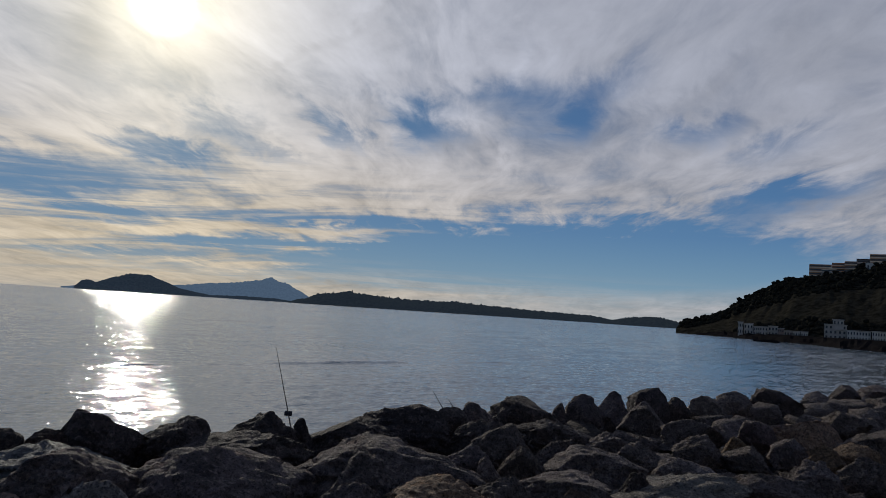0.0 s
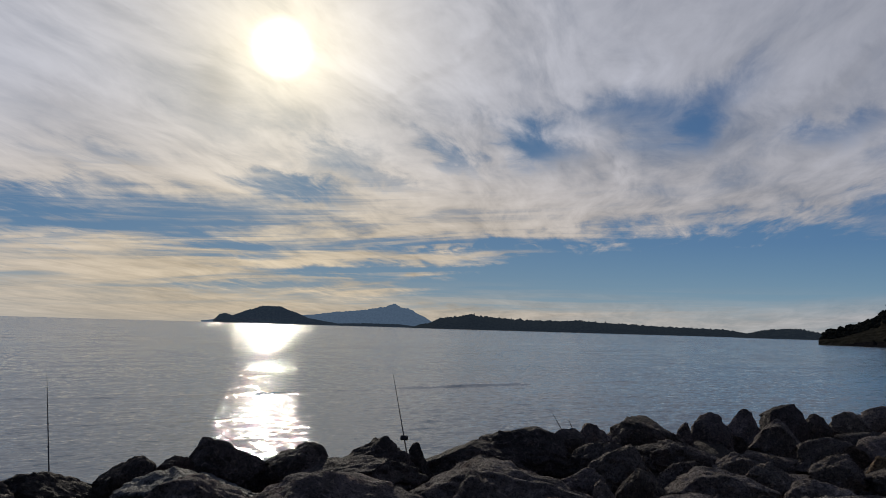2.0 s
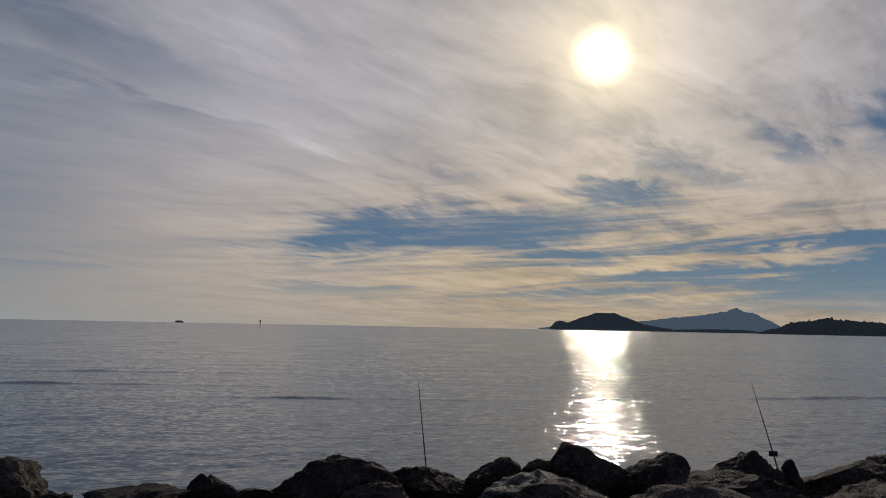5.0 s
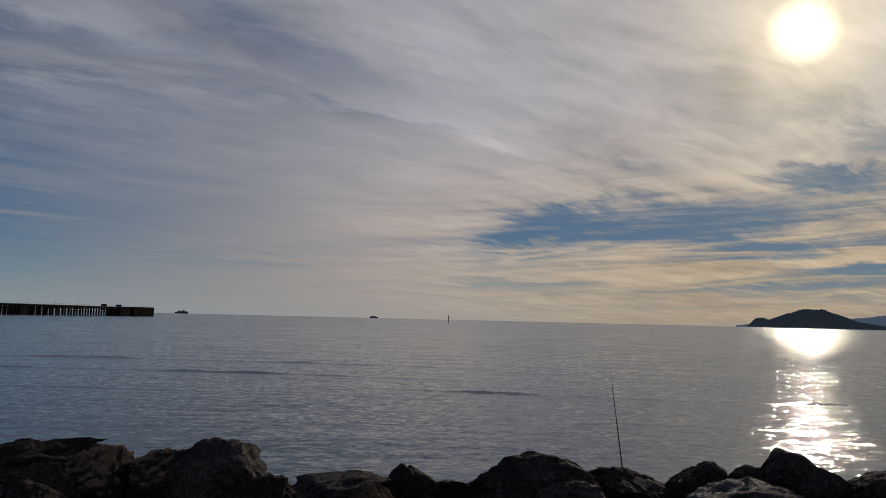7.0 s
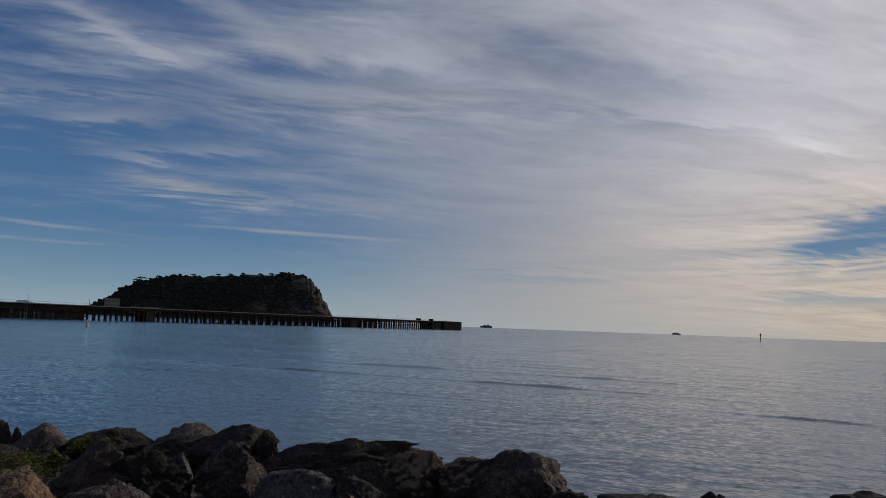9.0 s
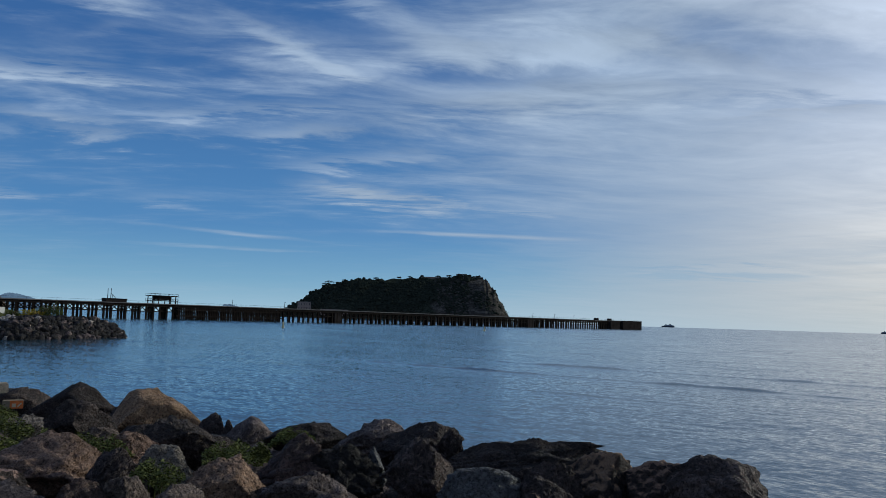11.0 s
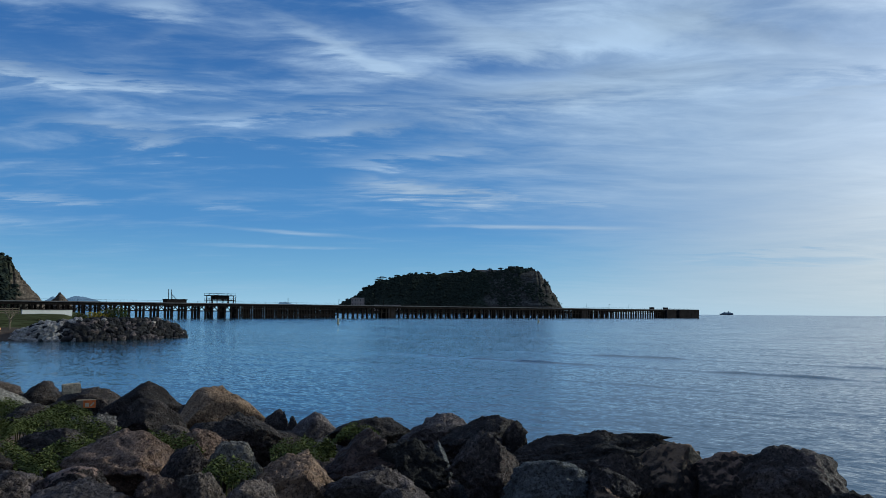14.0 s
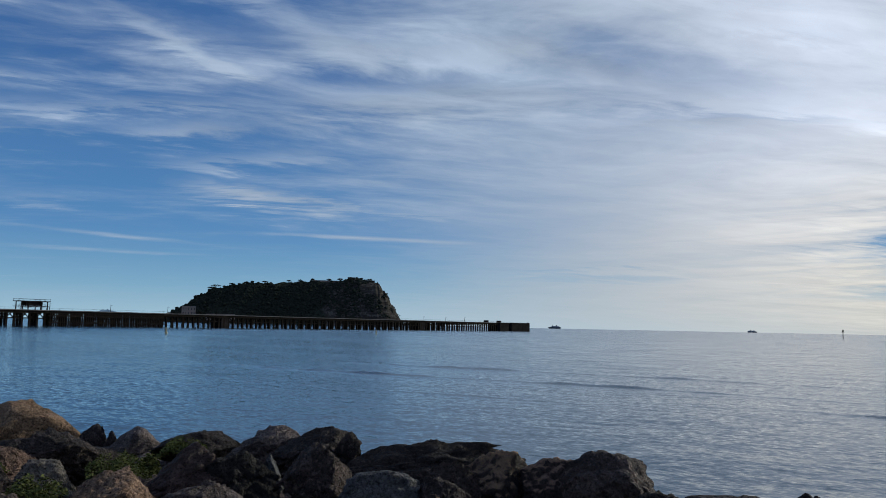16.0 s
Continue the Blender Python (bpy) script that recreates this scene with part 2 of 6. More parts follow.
shade_patch(42.4, 12.61, 3.2, 0.23, 7, 0.12)
shade_patch(72.3, 19.21, 7.7, 0.48, 10, 0.12)
# streaks: density varies along the fibres
away = W.step(az, 55.0, 85.0)
density = W.m("ADD", W.m("MULTIPLY", W.m("SUBTRACT", broad, 0.5), 1.2), W.m("MULTIPLY", W.m("SUBTRACT", fibre, 0.5), 1.6))
density = W.m("ADD", density, W.m("MULTIPLY", W.m("SUBTRACT", wisp, 0.5), 1.2))
density = W.m("ADD", density, W.m("MULTIPLY", W.m("SUBTRACT", hair, 0.5), 0.6))
smooth = W.m("SUBTRACT", 1.0, W.m("MULTIPLY", blob(64.0, 6.0, 20.0, 11.0), 0.85))
smooth = W.m("MULTIPLY", smooth, W.m("SUBTRACT", 1.0, W.m("MULTIPLY", blob(46.0, 17.0, 18.0, 14.0), 0.55)))
smooth = W.m("MULTIPLY", smooth, W.m("SUBTRACT", 1.0, W.m("MULTIPLY", blob(-22.0, 24.0, 18.0, 9.0), 0.55)))
low = W.m("SUBTRACT", 1.0, W.m("MULTIPLY", W.m("MULTIPLY", W.m("SUBTRACT", 1.0, W.step(el, 1.0, 14.0)), W.step(az, 36.0, 60.0)), 0.65))
density = W.m("MULTIPLY", W.m("MULTIPLY", density, W.m("ADD", 0.8, W.m("MULTIPLY", away, 0.15))), W.m("MULTIPLY", smooth, low))
density = W.m("MULTIPLY", density, W.m("SUBTRACT", 1.0, W.m("MULTIPLY", blob(16.0, 2.0, 36.0, 6.0), 0.75)))
slant = W.m("ADD", el, W.m("MULTIPLY", az, 0.05))
thread = W.noise(W.combine(W.m("MULTIPLY", az, 0.07), W.m("MULTIPLY", slant, 1.25), 5.0), 0.9, 8, 0.60, 0.6)
combed = W.m("MULTIPLY", W.m("SUBTRACT", thread, 0.5), W.m("MULTIPLY", blob(16.0, 5.0, 28.0, 4.5), 5.2))
density = W.m("ADD", W.m("ADD", density, combed), W.m("ADD", cover, marks["cloud"]))
veil = W.m("MULTIPLY", W.step(density, -0.15, 1.12), W.m("SUBTRACT", 1.0, W.m("MULTIPLY", away, 0.14)))
# low streaky bank over the horizon on the sun's side
bars = W.noise(W.combine(W.m("MULTIPLY", az, 0.05), W.m("MULTIPLY", el, 1.5), 2.0), 1.6, 6, 0.6, 0.3)
bank = W.m("MULTIPLY", blob(18.0, 1.0, 40.0, 1.4), W.step(bars, 0.36, 0.60))
veil = W.m("MAXIMUM", veil, W.m("MULTIPLY", bank, 0.85))

glow_wide = W.m("EXPONENT", W.m("DIVIDE", near_sun, -15.0))
glow_tight = W.m("EXPONENT", W.m("DIVIDE", near_sun, -4.0))
disc = W.m("SUBTRACT", 1.0, W.step(near_sun, 0.6, 2.6))
grain = W.m("ADD", W.m("MULTIPLY", W.m("SUBTRACT", broad, 0.5), 0.9), W.m("MULTIPLY", W.m("SUBTRACT", fibre, 0.5), 1.5))
grain = W.m("ADD", grain, W.m("MULTIPLY", W.m("SUBTRACT", hair, 0.5), 0.45))
shade = W.m("MAXIMUM", W.m("ADD", W.m("ADD", W.m("ADD", 1.0, marks["shade"]), W.m("MULTIPLY", combed, 0.22)), W.m("MULTIPLY", grain, W.m("MULTIPLY", W.m("MULTIPLY", smooth, low), 0.75))), 0.5)
side = W.m("EXPONENT", W.m("DIVIDE", near_sun, -24.0))
warmth = W.m("MULTIPLY", W.m("SUBTRACT", 1.0, W.step(el, 0.5, 17.0)), side)
tone = W.mix(W.m("MINIMUM", W.m("MULTIPLY", warmth, 2.2), 1.0), W.mix(W.step(az, 48.0, 72.0), (0.39, 0.40, 0.46), (0.37, 0.41, 0.485)), (0.53, 0.435, 0.315))
tone = W.mix(W.m("MULTIPLY", W.m("EXPONENT", W.m("DIVIDE", near_sun, -9.0)), 0.95), tone, (0.50, 0.44, 0.34))
cloud = W.v("SCALE", tone)
W.link(W.m("MULTIPLY", shade, W.m("ADD", W.m("ADD", 0.83, W.m("MULTIPLY", glow_wide, 0.75)), W.m("MULTIPLY", blob(47.0, 12.0, 12.0, 16.0), 0.32))), cloud.node.inputs["Scale"])
lit = W.mix(veil, blue, cloud)
# thin haze along the horizon
haze = W.m("MULTIPLY", W.m("EXPONENT", W.m("DIVIDE", W.m("MAXIMUM", el, 0.0), -1.6)), 0.55)
lit = W.mix(haze, lit, W.mix(W.m("MINIMUM", W.m("MULTIPLY", side, 2.0), 1.0), (0.29, 0.42, 0.52), (0.50, 0.40, 0.29)))
sun_colour = W.v("SCALE", (1.0, 0.87, 0.58))
W.link(W.m("ADD", W.m("MULTIPLY", glow_tight, 0.9), W.m("MULTIPLY", disc, 1.6)), sun_colour.node.inputs["Scale"])
total = W.v("ADD", lit, sun_colour)
bg = W.add("ShaderNodeBackground")
W.link(total, bg.inputs[0])
bg.inputs[1].default_value = 1.0
W.link(bg.outputs[0], W.add("ShaderNodeOutputWorld").inputs[0])

lamp = bpy.data.lights.new("sun", "SUN")
lamp.energy, lamp.angle, lamp.color = 2.0, radians(0.6), (1.0, 0.90, 0.74)
new("sun", lamp).matrix_world = look(SUN * 100, (0, 0, 0))


# ---------------------------------------------------------------- materials
def material(name):
    mat = bpy.data.materials.new(name)
    mat.use_nodes = True
    net = Net(mat.node_tree)
    b = net.add("ShaderNodeBsdfPrincipled")
    net.link(b.outputs[0], net.add("ShaderNodeOutputMaterial").inputs[0])
    return mat, net, b


def objpos(net):
    return net.add("ShaderNodeTexCoord").outputs["Object"]


def worldpos(net):
    return net.add("ShaderNodeNewGeometry").outputs["Position"]


def stone_material(name, dark, light, bare, rough=0.85, pits=1.0, cap=None):
    """Quarried rock: two tones, lichen or dust in patches, pits and cracks with their shade painted in."""
    mat, n, b = material(name)
    p = n.v("ADD", objpos(n), n.combine(n.m("MULTIPLY", n.add("ShaderNodeObjectInfo").outputs["Random"], 37.0), 0.0, 0.0))
    big = n.noise(p, 2.2, 5, 0.6, 0.4)
    fine = n.noise(p, 26.0, 6, 0.7)
    mid = n.noise(p, 8.0, 6, 0.65, 0.3)
    col = n.mix(n.step(big, 0.35, 0.68), dark, light)
    col = n.mix(n.m("MULTIPLY", n.step(mid, 0.52, 0.72), 0.65), col, bare)
    grit = n.noise(p, 48.0, 4, 0.75)
    # low spots and pits get near-black colour that paints in their shade
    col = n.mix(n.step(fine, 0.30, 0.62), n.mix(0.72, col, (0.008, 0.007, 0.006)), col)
    col = n.mix(n.m("MULTIPLY", n.step(grit, 0.54, 0.68), 0.55), col, n.mix(0.5, bare, light))
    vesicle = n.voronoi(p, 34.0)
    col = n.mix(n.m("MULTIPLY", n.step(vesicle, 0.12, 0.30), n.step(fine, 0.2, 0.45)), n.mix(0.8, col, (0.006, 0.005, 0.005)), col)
    # cap colours the upward faces, broken up by noise
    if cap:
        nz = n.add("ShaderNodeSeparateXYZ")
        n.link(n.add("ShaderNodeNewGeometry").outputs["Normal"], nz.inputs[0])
        uneven = n.step(n.m("ADD", nz.outputs[2], n.m("MULTIPLY", n.m("SUBTRACT", mid, 0.5), 1.6)), 0.35, 0.75)
        col = n.mix(uneven, col, n.mix(fine, tuple(c * 0.5 for c in cap), cap))
    # dark lines put the shade of cracks into the colour
    crack_shade = n.step(n.voronoi(n.v("ADD", p, n.v("SCALE", n.combine(mid, big, fine))), 3.4, "DISTANCE_TO_EDGE"), 0.0, 0.035)
    col = n.mix(n.m("MULTIPLY", n.m("SUBTRACT", 1.0, crack_shade), 0.75), col, (0.010, 0.008, 0.007))
    scab = n.noise(p, 15.0, 5, 0.75, 0.6)
    col = n.mix(n.m("MULTIPLY", n.step(scab, 0.55, 0.63), 0.50), col, bare)
    rnd = n.m("ADD", 0.55, n.m("MULTIPLY", n.add("ShaderNodeObjectInfo").outputs["Random"], 0.55))
    hsv = n.add("ShaderNodeHueSaturation")
    n.link(col, hsv.inputs["Color"])
    n.link(rnd, hsv.inputs["Value"])
    odd = n.m("FRACT", n.m("MULTIPLY", n.add("ShaderNodeObjectInfo").outputs["Random"], 17.0))
    n.link(n.m("ADD", 0.474, n.m("MULTIPLY", odd, 0.026)), hsv.inputs["Hue"])
    n.link(n.m("ADD", 0.85, n.m("MULTIPLY", odd, 0.30)), hsv.inputs["Saturation"])
    n.link(hsv.outputs[0], b.inputs["Base Color"])
    b.inputs["Roughness"].default_value = rough
    b.inputs["Specular IOR Level"].default_value = 0.25
    pit = n.voronoi(p, 17.0)
    crack = n.step(n.voronoi(n.v("ADD", p, n.v("SCALE", n.combine(mid, big, fine))), 2.6, "DISTANCE_TO_EDGE"), 0.0, 0.05)
    h = n.m("ADD", n.m("MULTIPLY", mid, 1.0), n.m("MULTIPLY", fine, 0.5))
    h = n.m("ADD", h, n.m("MULTIPLY", n.step(pit, 0.1, 0.5), 0.25 * pits))
    h = n.m("ADD", h, n.m("MULTIPLY", crack, 0.15))
    h = n.m("ADD", h, n.m("MULTIPLY", grit, 0.2))
    n.link(n.bump(h, 1.0, 0.14), b.inputs["Normal"])
    return mat


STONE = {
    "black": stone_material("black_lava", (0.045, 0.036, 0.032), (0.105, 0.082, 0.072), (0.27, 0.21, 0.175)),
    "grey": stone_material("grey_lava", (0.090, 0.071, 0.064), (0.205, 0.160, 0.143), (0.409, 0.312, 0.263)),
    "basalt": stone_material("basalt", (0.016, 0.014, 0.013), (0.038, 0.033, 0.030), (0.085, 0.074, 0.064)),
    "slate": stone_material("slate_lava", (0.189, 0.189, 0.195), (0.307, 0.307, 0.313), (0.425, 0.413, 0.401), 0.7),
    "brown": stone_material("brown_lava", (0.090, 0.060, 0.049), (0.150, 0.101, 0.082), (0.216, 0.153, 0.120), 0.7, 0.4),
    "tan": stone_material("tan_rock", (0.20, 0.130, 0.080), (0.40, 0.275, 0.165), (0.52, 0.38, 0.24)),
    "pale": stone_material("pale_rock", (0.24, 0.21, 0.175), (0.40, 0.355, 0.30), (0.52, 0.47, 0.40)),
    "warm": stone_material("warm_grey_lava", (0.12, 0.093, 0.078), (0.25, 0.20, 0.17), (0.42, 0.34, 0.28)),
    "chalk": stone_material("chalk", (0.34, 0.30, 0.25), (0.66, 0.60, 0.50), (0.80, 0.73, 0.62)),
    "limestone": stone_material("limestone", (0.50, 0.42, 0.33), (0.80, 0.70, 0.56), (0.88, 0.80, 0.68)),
    # sunlit: tan rock lightened, its sunlight painted into the base colour
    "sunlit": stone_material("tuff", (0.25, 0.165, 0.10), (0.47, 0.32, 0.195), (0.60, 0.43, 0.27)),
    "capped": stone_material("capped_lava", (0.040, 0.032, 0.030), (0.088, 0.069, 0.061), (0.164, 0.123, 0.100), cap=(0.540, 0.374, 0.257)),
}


def plain(name, colour, rough=0.7, metal=0.0, vary=0.3, scale=6.0, bump=0.0, where="object"):
    mat, n, b = material(name)
    p = objpos(n) if where == "object" else worldpos(n)
    f = n.noise(p, scale, 6, 0.6)
    g = n.noise(p, scale * 7, 4, 0.6)
    t = n.m("ADD", n.m("MULTIPLY", f, 0.65), n.m("MULTIPLY", g, 0.35))
    lo = tuple(c * (1 - vary) for c in colour)
    hi = tuple(min(1, c * (1 + vary)) for c in colour)
    n.link(n.mix(n.step(t, 0.3, 0.7), lo, hi), b.inputs["Base Color"])
    b.inputs["Roughness"].default_value = rough
    b.inputs["Specular IOR Level"].default_value = 0.5 if rough < 0.5 else 0.0
    b.inputs["Metallic"].default_value = metal
    if bump:
        n.link(n.bump(t, 0.8, bump), b.inputs["Normal"])
    return mat


# paler than the deck: the light on its edge is painted in
DECK_EDGE = plain("pale_deck_edge", (0.15, 0.14, 0.13), 0.9, 0, 0.3, 0.3)
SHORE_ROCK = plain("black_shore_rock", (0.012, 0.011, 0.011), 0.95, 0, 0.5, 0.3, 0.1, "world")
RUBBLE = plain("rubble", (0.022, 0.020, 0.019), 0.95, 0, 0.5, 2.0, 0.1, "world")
SOIL = plain("soil", (0.16, 0.13, 0.10), 0.95, 0, 0.35, 0.6, 0.03, "world")
SAND = plain("sand", (0.085, 0.065, 0.050), 0.95, 0, 0.3, 0.6, 0.02, "world")
TURF = plain("turf", (0.055, 0.058, 0.026), 0.95, 0, 0.6, 0.7, 0.15, "world")
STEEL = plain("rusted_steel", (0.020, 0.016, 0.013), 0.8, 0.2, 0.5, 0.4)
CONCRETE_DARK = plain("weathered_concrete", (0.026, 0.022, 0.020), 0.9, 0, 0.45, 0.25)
TUFA = plain("tufa_plaster", (0.62, 0.50, 0.36), 0.9, 0, 0.12, 0.4)
WHITEWASH = plain("whitewash", (0.50, 0.47, 0.42), 0.9, 0, 0.12, 0.5)
LIME = plain("limewash", (0.50, 0.49, 0.46), 0.9, 0, 0.08, 0.5)
PLASTER = plain("plaster", (0.36, 0.33, 0.29), 0.9, 0, 0.15, 0.3)
PLASTER_PINK = plain("pink_plaster", (0.26, 0.20, 0.17), 0.9, 0, 0.15, 0.3)
BRICKRED = plain("red_cladding", (0.42, 0.23, 0.13), 0.85, 0, 0.2, 0.4)
GLASS_DARK = plain("dark_glazing", (0.03, 0.034, 0.04), 0.25, 0, 0.2, 1.0)
ROD = plain("carbon_rod", (0.025, 0.025, 0.03), 1.0, 0, 0.2, 20)
ROD.node_tree.nodes["Principled BSDF"].inputs["Specular IOR Level"].default_value = 0.02
ROD_TIP = plain("grey_rod_tip", (0.12, 0.12, 0.11), 0.95, 0, 0.1, 20)
LEAF = plain("leaf", (0.094, 0.104, 0.036), 0.6, 0, 0.55, 8.0)
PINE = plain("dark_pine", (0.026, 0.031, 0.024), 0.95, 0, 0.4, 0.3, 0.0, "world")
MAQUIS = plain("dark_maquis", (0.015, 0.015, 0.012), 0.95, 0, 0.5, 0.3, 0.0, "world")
SHRUB = plain("shrub", (0.06, 0.07, 0.022), 0.8, 0, 0.5, 3.0)
FLOWER = plain("yellow_flower", (0.30, 0.22, 0.03), 0.7, 0, 0.4, 8.0)
WOOD_DRY = plain("dry_wood", (0.20, 0.16, 0.11), 0.9, 0, 0.3, 8.0)
FERRY_HULL = plain("ferry_hull", (0.22, 0.25, 0.30), 0.6, 0, 0.1, 0.2)
FERRY_DARK = plain("ferry_dark", (0.06, 0.07, 0.09), 0.6, 0, 0.1, 0.2)
BUOY = plain("buoy_yellow", (0.40, 0.36, 0.22), 0.6, 0, 0.2, 2.0)
CARTON_ORANGE = plain("printed_orange", (0.55, 0.15, 0.045), 0.7, 0, 0.3, 14.0)
CARTON_PALE = plain("printed_cream", (0.45, 0.38, 0.25), 0.7, 0, 0.2, 14.0)
TUFF_BLOCK = plain("tuff_block", (0.30, 0.25, 0.18), 0.95, 0, 0.6, 18.0, 0.01)


def woodland(name, green, rock, cliff=0.5, scale=0.02, blue=(0, 0, 0), amount=0.0, face=None):
    """Scrub-covered slopes with bare rock where they are steep; an emission can paint haze over them."""
    mat, n, b = material(name)
    p = worldpos(n)
    nz = n.add("ShaderNodeSeparateXYZ")
    n.link(n.add("ShaderNodeNewGeometry").outputs["Normal"], nz.inputs[0])
    patch = n.noise(p, scale, 6, 0.65)
    leafy = n.noise(p, scale * 9, 6, 0.7)
    strata = n.noise(n.v("MULTIPLY", p, (0.4, 0.4, 3.0)), scale * 4, 5, 0.65)
    veg = n.mix(n.step(leafy, 0.3, 0.7), tuple(c * 0.35 for c in green), tuple(c * 1.5 for c in green))
    cracks = n.noise(n.v("MULTIPLY", p, (1.0, 1.0, 0.5)), scale * 14, 6, 0.7, 0.6)
    stone = n.mix(n.step(strata, 0.32, 0.66), tuple(c * 0.3 for c in rock), rock)
    stone = n.mix(n.step(cracks, 0.38, 0.58), tuple(c * 0.25 for c in rock), stone)
    bare = n.step(n.m("ADD", n.m("SUBTRACT", cliff, nz.outputs[2]), n.m("MULTIPLY", n.m("SUBTRACT", patch, 0.5), 1.6)), 0.0, 0.25)
    if face is not None:
        # the seaward end has lost its scrub
        bare = n.step(n.m("ADD", n.v("DOT_PRODUCT", p, tuple(face)), n.m("MULTIPLY", n.m("SUBTRACT", patch, 0.5), 90.0)), cliff, cliff + 14.0)
    n.link(n.mix(bare, veg, stone), b.inputs["Base Color"])
    b.inputs["Roughness"].default_value = 0.95
    b.inputs["Specular IOR Level"].default_value = 0.0
    n.link(n.bump(leafy, 1.0, 0.25 / scale * 0.12), b.inputs["Normal"])
    # far land glows blue, painting in the haze of distance
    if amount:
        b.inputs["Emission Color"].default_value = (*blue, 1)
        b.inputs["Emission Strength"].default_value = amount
    return mat


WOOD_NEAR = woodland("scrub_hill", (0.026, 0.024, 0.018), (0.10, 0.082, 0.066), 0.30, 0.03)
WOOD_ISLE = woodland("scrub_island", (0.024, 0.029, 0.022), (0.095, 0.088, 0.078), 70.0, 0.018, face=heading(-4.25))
CLIFF = woodland("scrub_cliff", (0.026, 0.029, 0.019), (0.17, 0.135, 0.105), 72.0, 0.035, face=heading(30))
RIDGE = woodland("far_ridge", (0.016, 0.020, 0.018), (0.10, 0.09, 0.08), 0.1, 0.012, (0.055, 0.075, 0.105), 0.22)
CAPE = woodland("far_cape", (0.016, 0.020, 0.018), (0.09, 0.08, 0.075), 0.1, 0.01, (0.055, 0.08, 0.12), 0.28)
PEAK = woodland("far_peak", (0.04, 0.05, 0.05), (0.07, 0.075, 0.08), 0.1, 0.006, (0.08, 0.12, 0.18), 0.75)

# water: facets of wind ripples over deep blue; slopes too small to be seen singly become gloss
WATER = bpy.data.materials.new("sea_water")
WATER.use_nodes = True
n = Net(WATER.node_tree)
flat = n.v("MULTIPLY", worldpos(n), (1, 1, 0))
turn = n.add("ShaderNodeVectorRotate", rotation_type="Z_AXIS")
n.link(flat, turn.inputs["Vector"])
turn.inputs["Angle"].default_value = radians(-45)
along = turn.outputs[0]
# distance from the viewpoint at the origin; wave slopes and gloss follow it
from_origin = n.m("DIVIDE", n.v("LENGTH", flat), 600.0)
calm = n.step(n.noise(n.v("MULTIPLY", along, (0.22, 1.0, 1.0)), 0.05, 4, 0.55, 0.4), 0.32, 0.62)
wind = n.m("ADD", 0.60, n.m("MULTIPLY", calm, 0.55))


def facets(stretch, scale_, detail_, *fade):
    """Random wave slopes of one size, by distance from the origin, where the camera stands."""
    field = n.add("ShaderNodeTexNoise")
    n.link(n.v("MULTIPLY", along, (stretch, 1.0, 1.0)), field.inputs["Vector"])
    field.inputs["Scale"].default_value, field.inputs["Detail"].default_value = scale_, detail_
    field.inputs["Roughness"].default_value = 0.6
    got = n.v("SCALE", n.v("MULTIPLY", n.v("SUBTRACT", field.outputs["Color"], (0.5, 0.5, 0.5)), (1, 1, 0)))
    n.link(n.m("MULTIPLY", wind, n.ramp(from_origin, *fade)), got.node.inputs["Scale"])
    return got


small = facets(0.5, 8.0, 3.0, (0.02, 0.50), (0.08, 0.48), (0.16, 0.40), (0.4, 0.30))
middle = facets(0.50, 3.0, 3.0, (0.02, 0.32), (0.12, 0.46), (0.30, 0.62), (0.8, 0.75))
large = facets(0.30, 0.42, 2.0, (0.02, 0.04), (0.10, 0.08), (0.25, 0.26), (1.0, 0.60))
random_slopes = n.v("ADD", n.v("ADD", small, middle), large)
# constant tilt added to the normals, so that reflections come from higher sky
sky_tilt = n.v("SCALE", n.combine(0.5, -0.866, 0.0))
n.link(n.ramp(from_origin, (0.05, 0.032), (0.15, 0.036), (0.5, 0.052)), sky_tilt.node.inputs["Scale"])
slopes = n.v("ADD", random_slopes, sky_tilt)
up = n.add("ShaderNodeNewGeometry").outputs["Normal"]
facing = n.v("NORMALIZE", n.v("ADD", up, slopes))
softer = n.v("SCALE", random_slopes)
softer.node.inputs["Scale"].default_value = 0.45
glint = n.add("ShaderNodeBsdfAnisotropic", distribution="BECKMANN")
n.link(n.ramp(from_origin, (0.03, 0.09), (0.12, 0.10), (0.35, 0.14)), glint.inputs["Roughness"])
n.link(facing, glint.inputs["Normal"])
glint.inputs["Color"].default_value = (0.95, 0.96, 0.97, 1)
sheen = n.add("ShaderNodeBsdfAnisotropic", distribution="BECKMANN")
n.link(n.ramp(from_origin, (0.03, 0.13), (0.10, 0.14), (0.25, 0.17), (1.0, 0.20)), sheen.inputs["Roughness"])
n.link(n.v("NORMALIZE", n.v("ADD", n.v("ADD", up, softer), sky_tilt)), sheen.inputs["Normal"])
sheen.inputs["Color"].default_value = (0.95, 0.96, 0.97, 1)
deep = n.add("ShaderNodeBsdfDiffuse")
deep.inputs["Color"].default_value = (0.036, 0.075, 0.11, 1)
fresnel = n.add("ShaderNodeFresnel")
fresnel.inputs["IOR"].default_value = 1.333
n.link(facing, fresnel.inputs["Normal"])
skin = n.add("ShaderNodeMixShader")
skin.inputs[0].default_value = 0.68
n.link(sheen.outputs[0], skin.inputs[1])
n.link(glint.outputs[0], skin.inputs[2])
both = n.add("ShaderNodeMixShader")
n.link(fresnel.outputs[0], both.inputs[0])
n.link(deep.outputs[0], both.inputs[1])
n.link(skin.outputs[0], both.inputs[2])
n.link(both.outputs[0], n.add("ShaderNodeOutputMaterial").inputs[0])


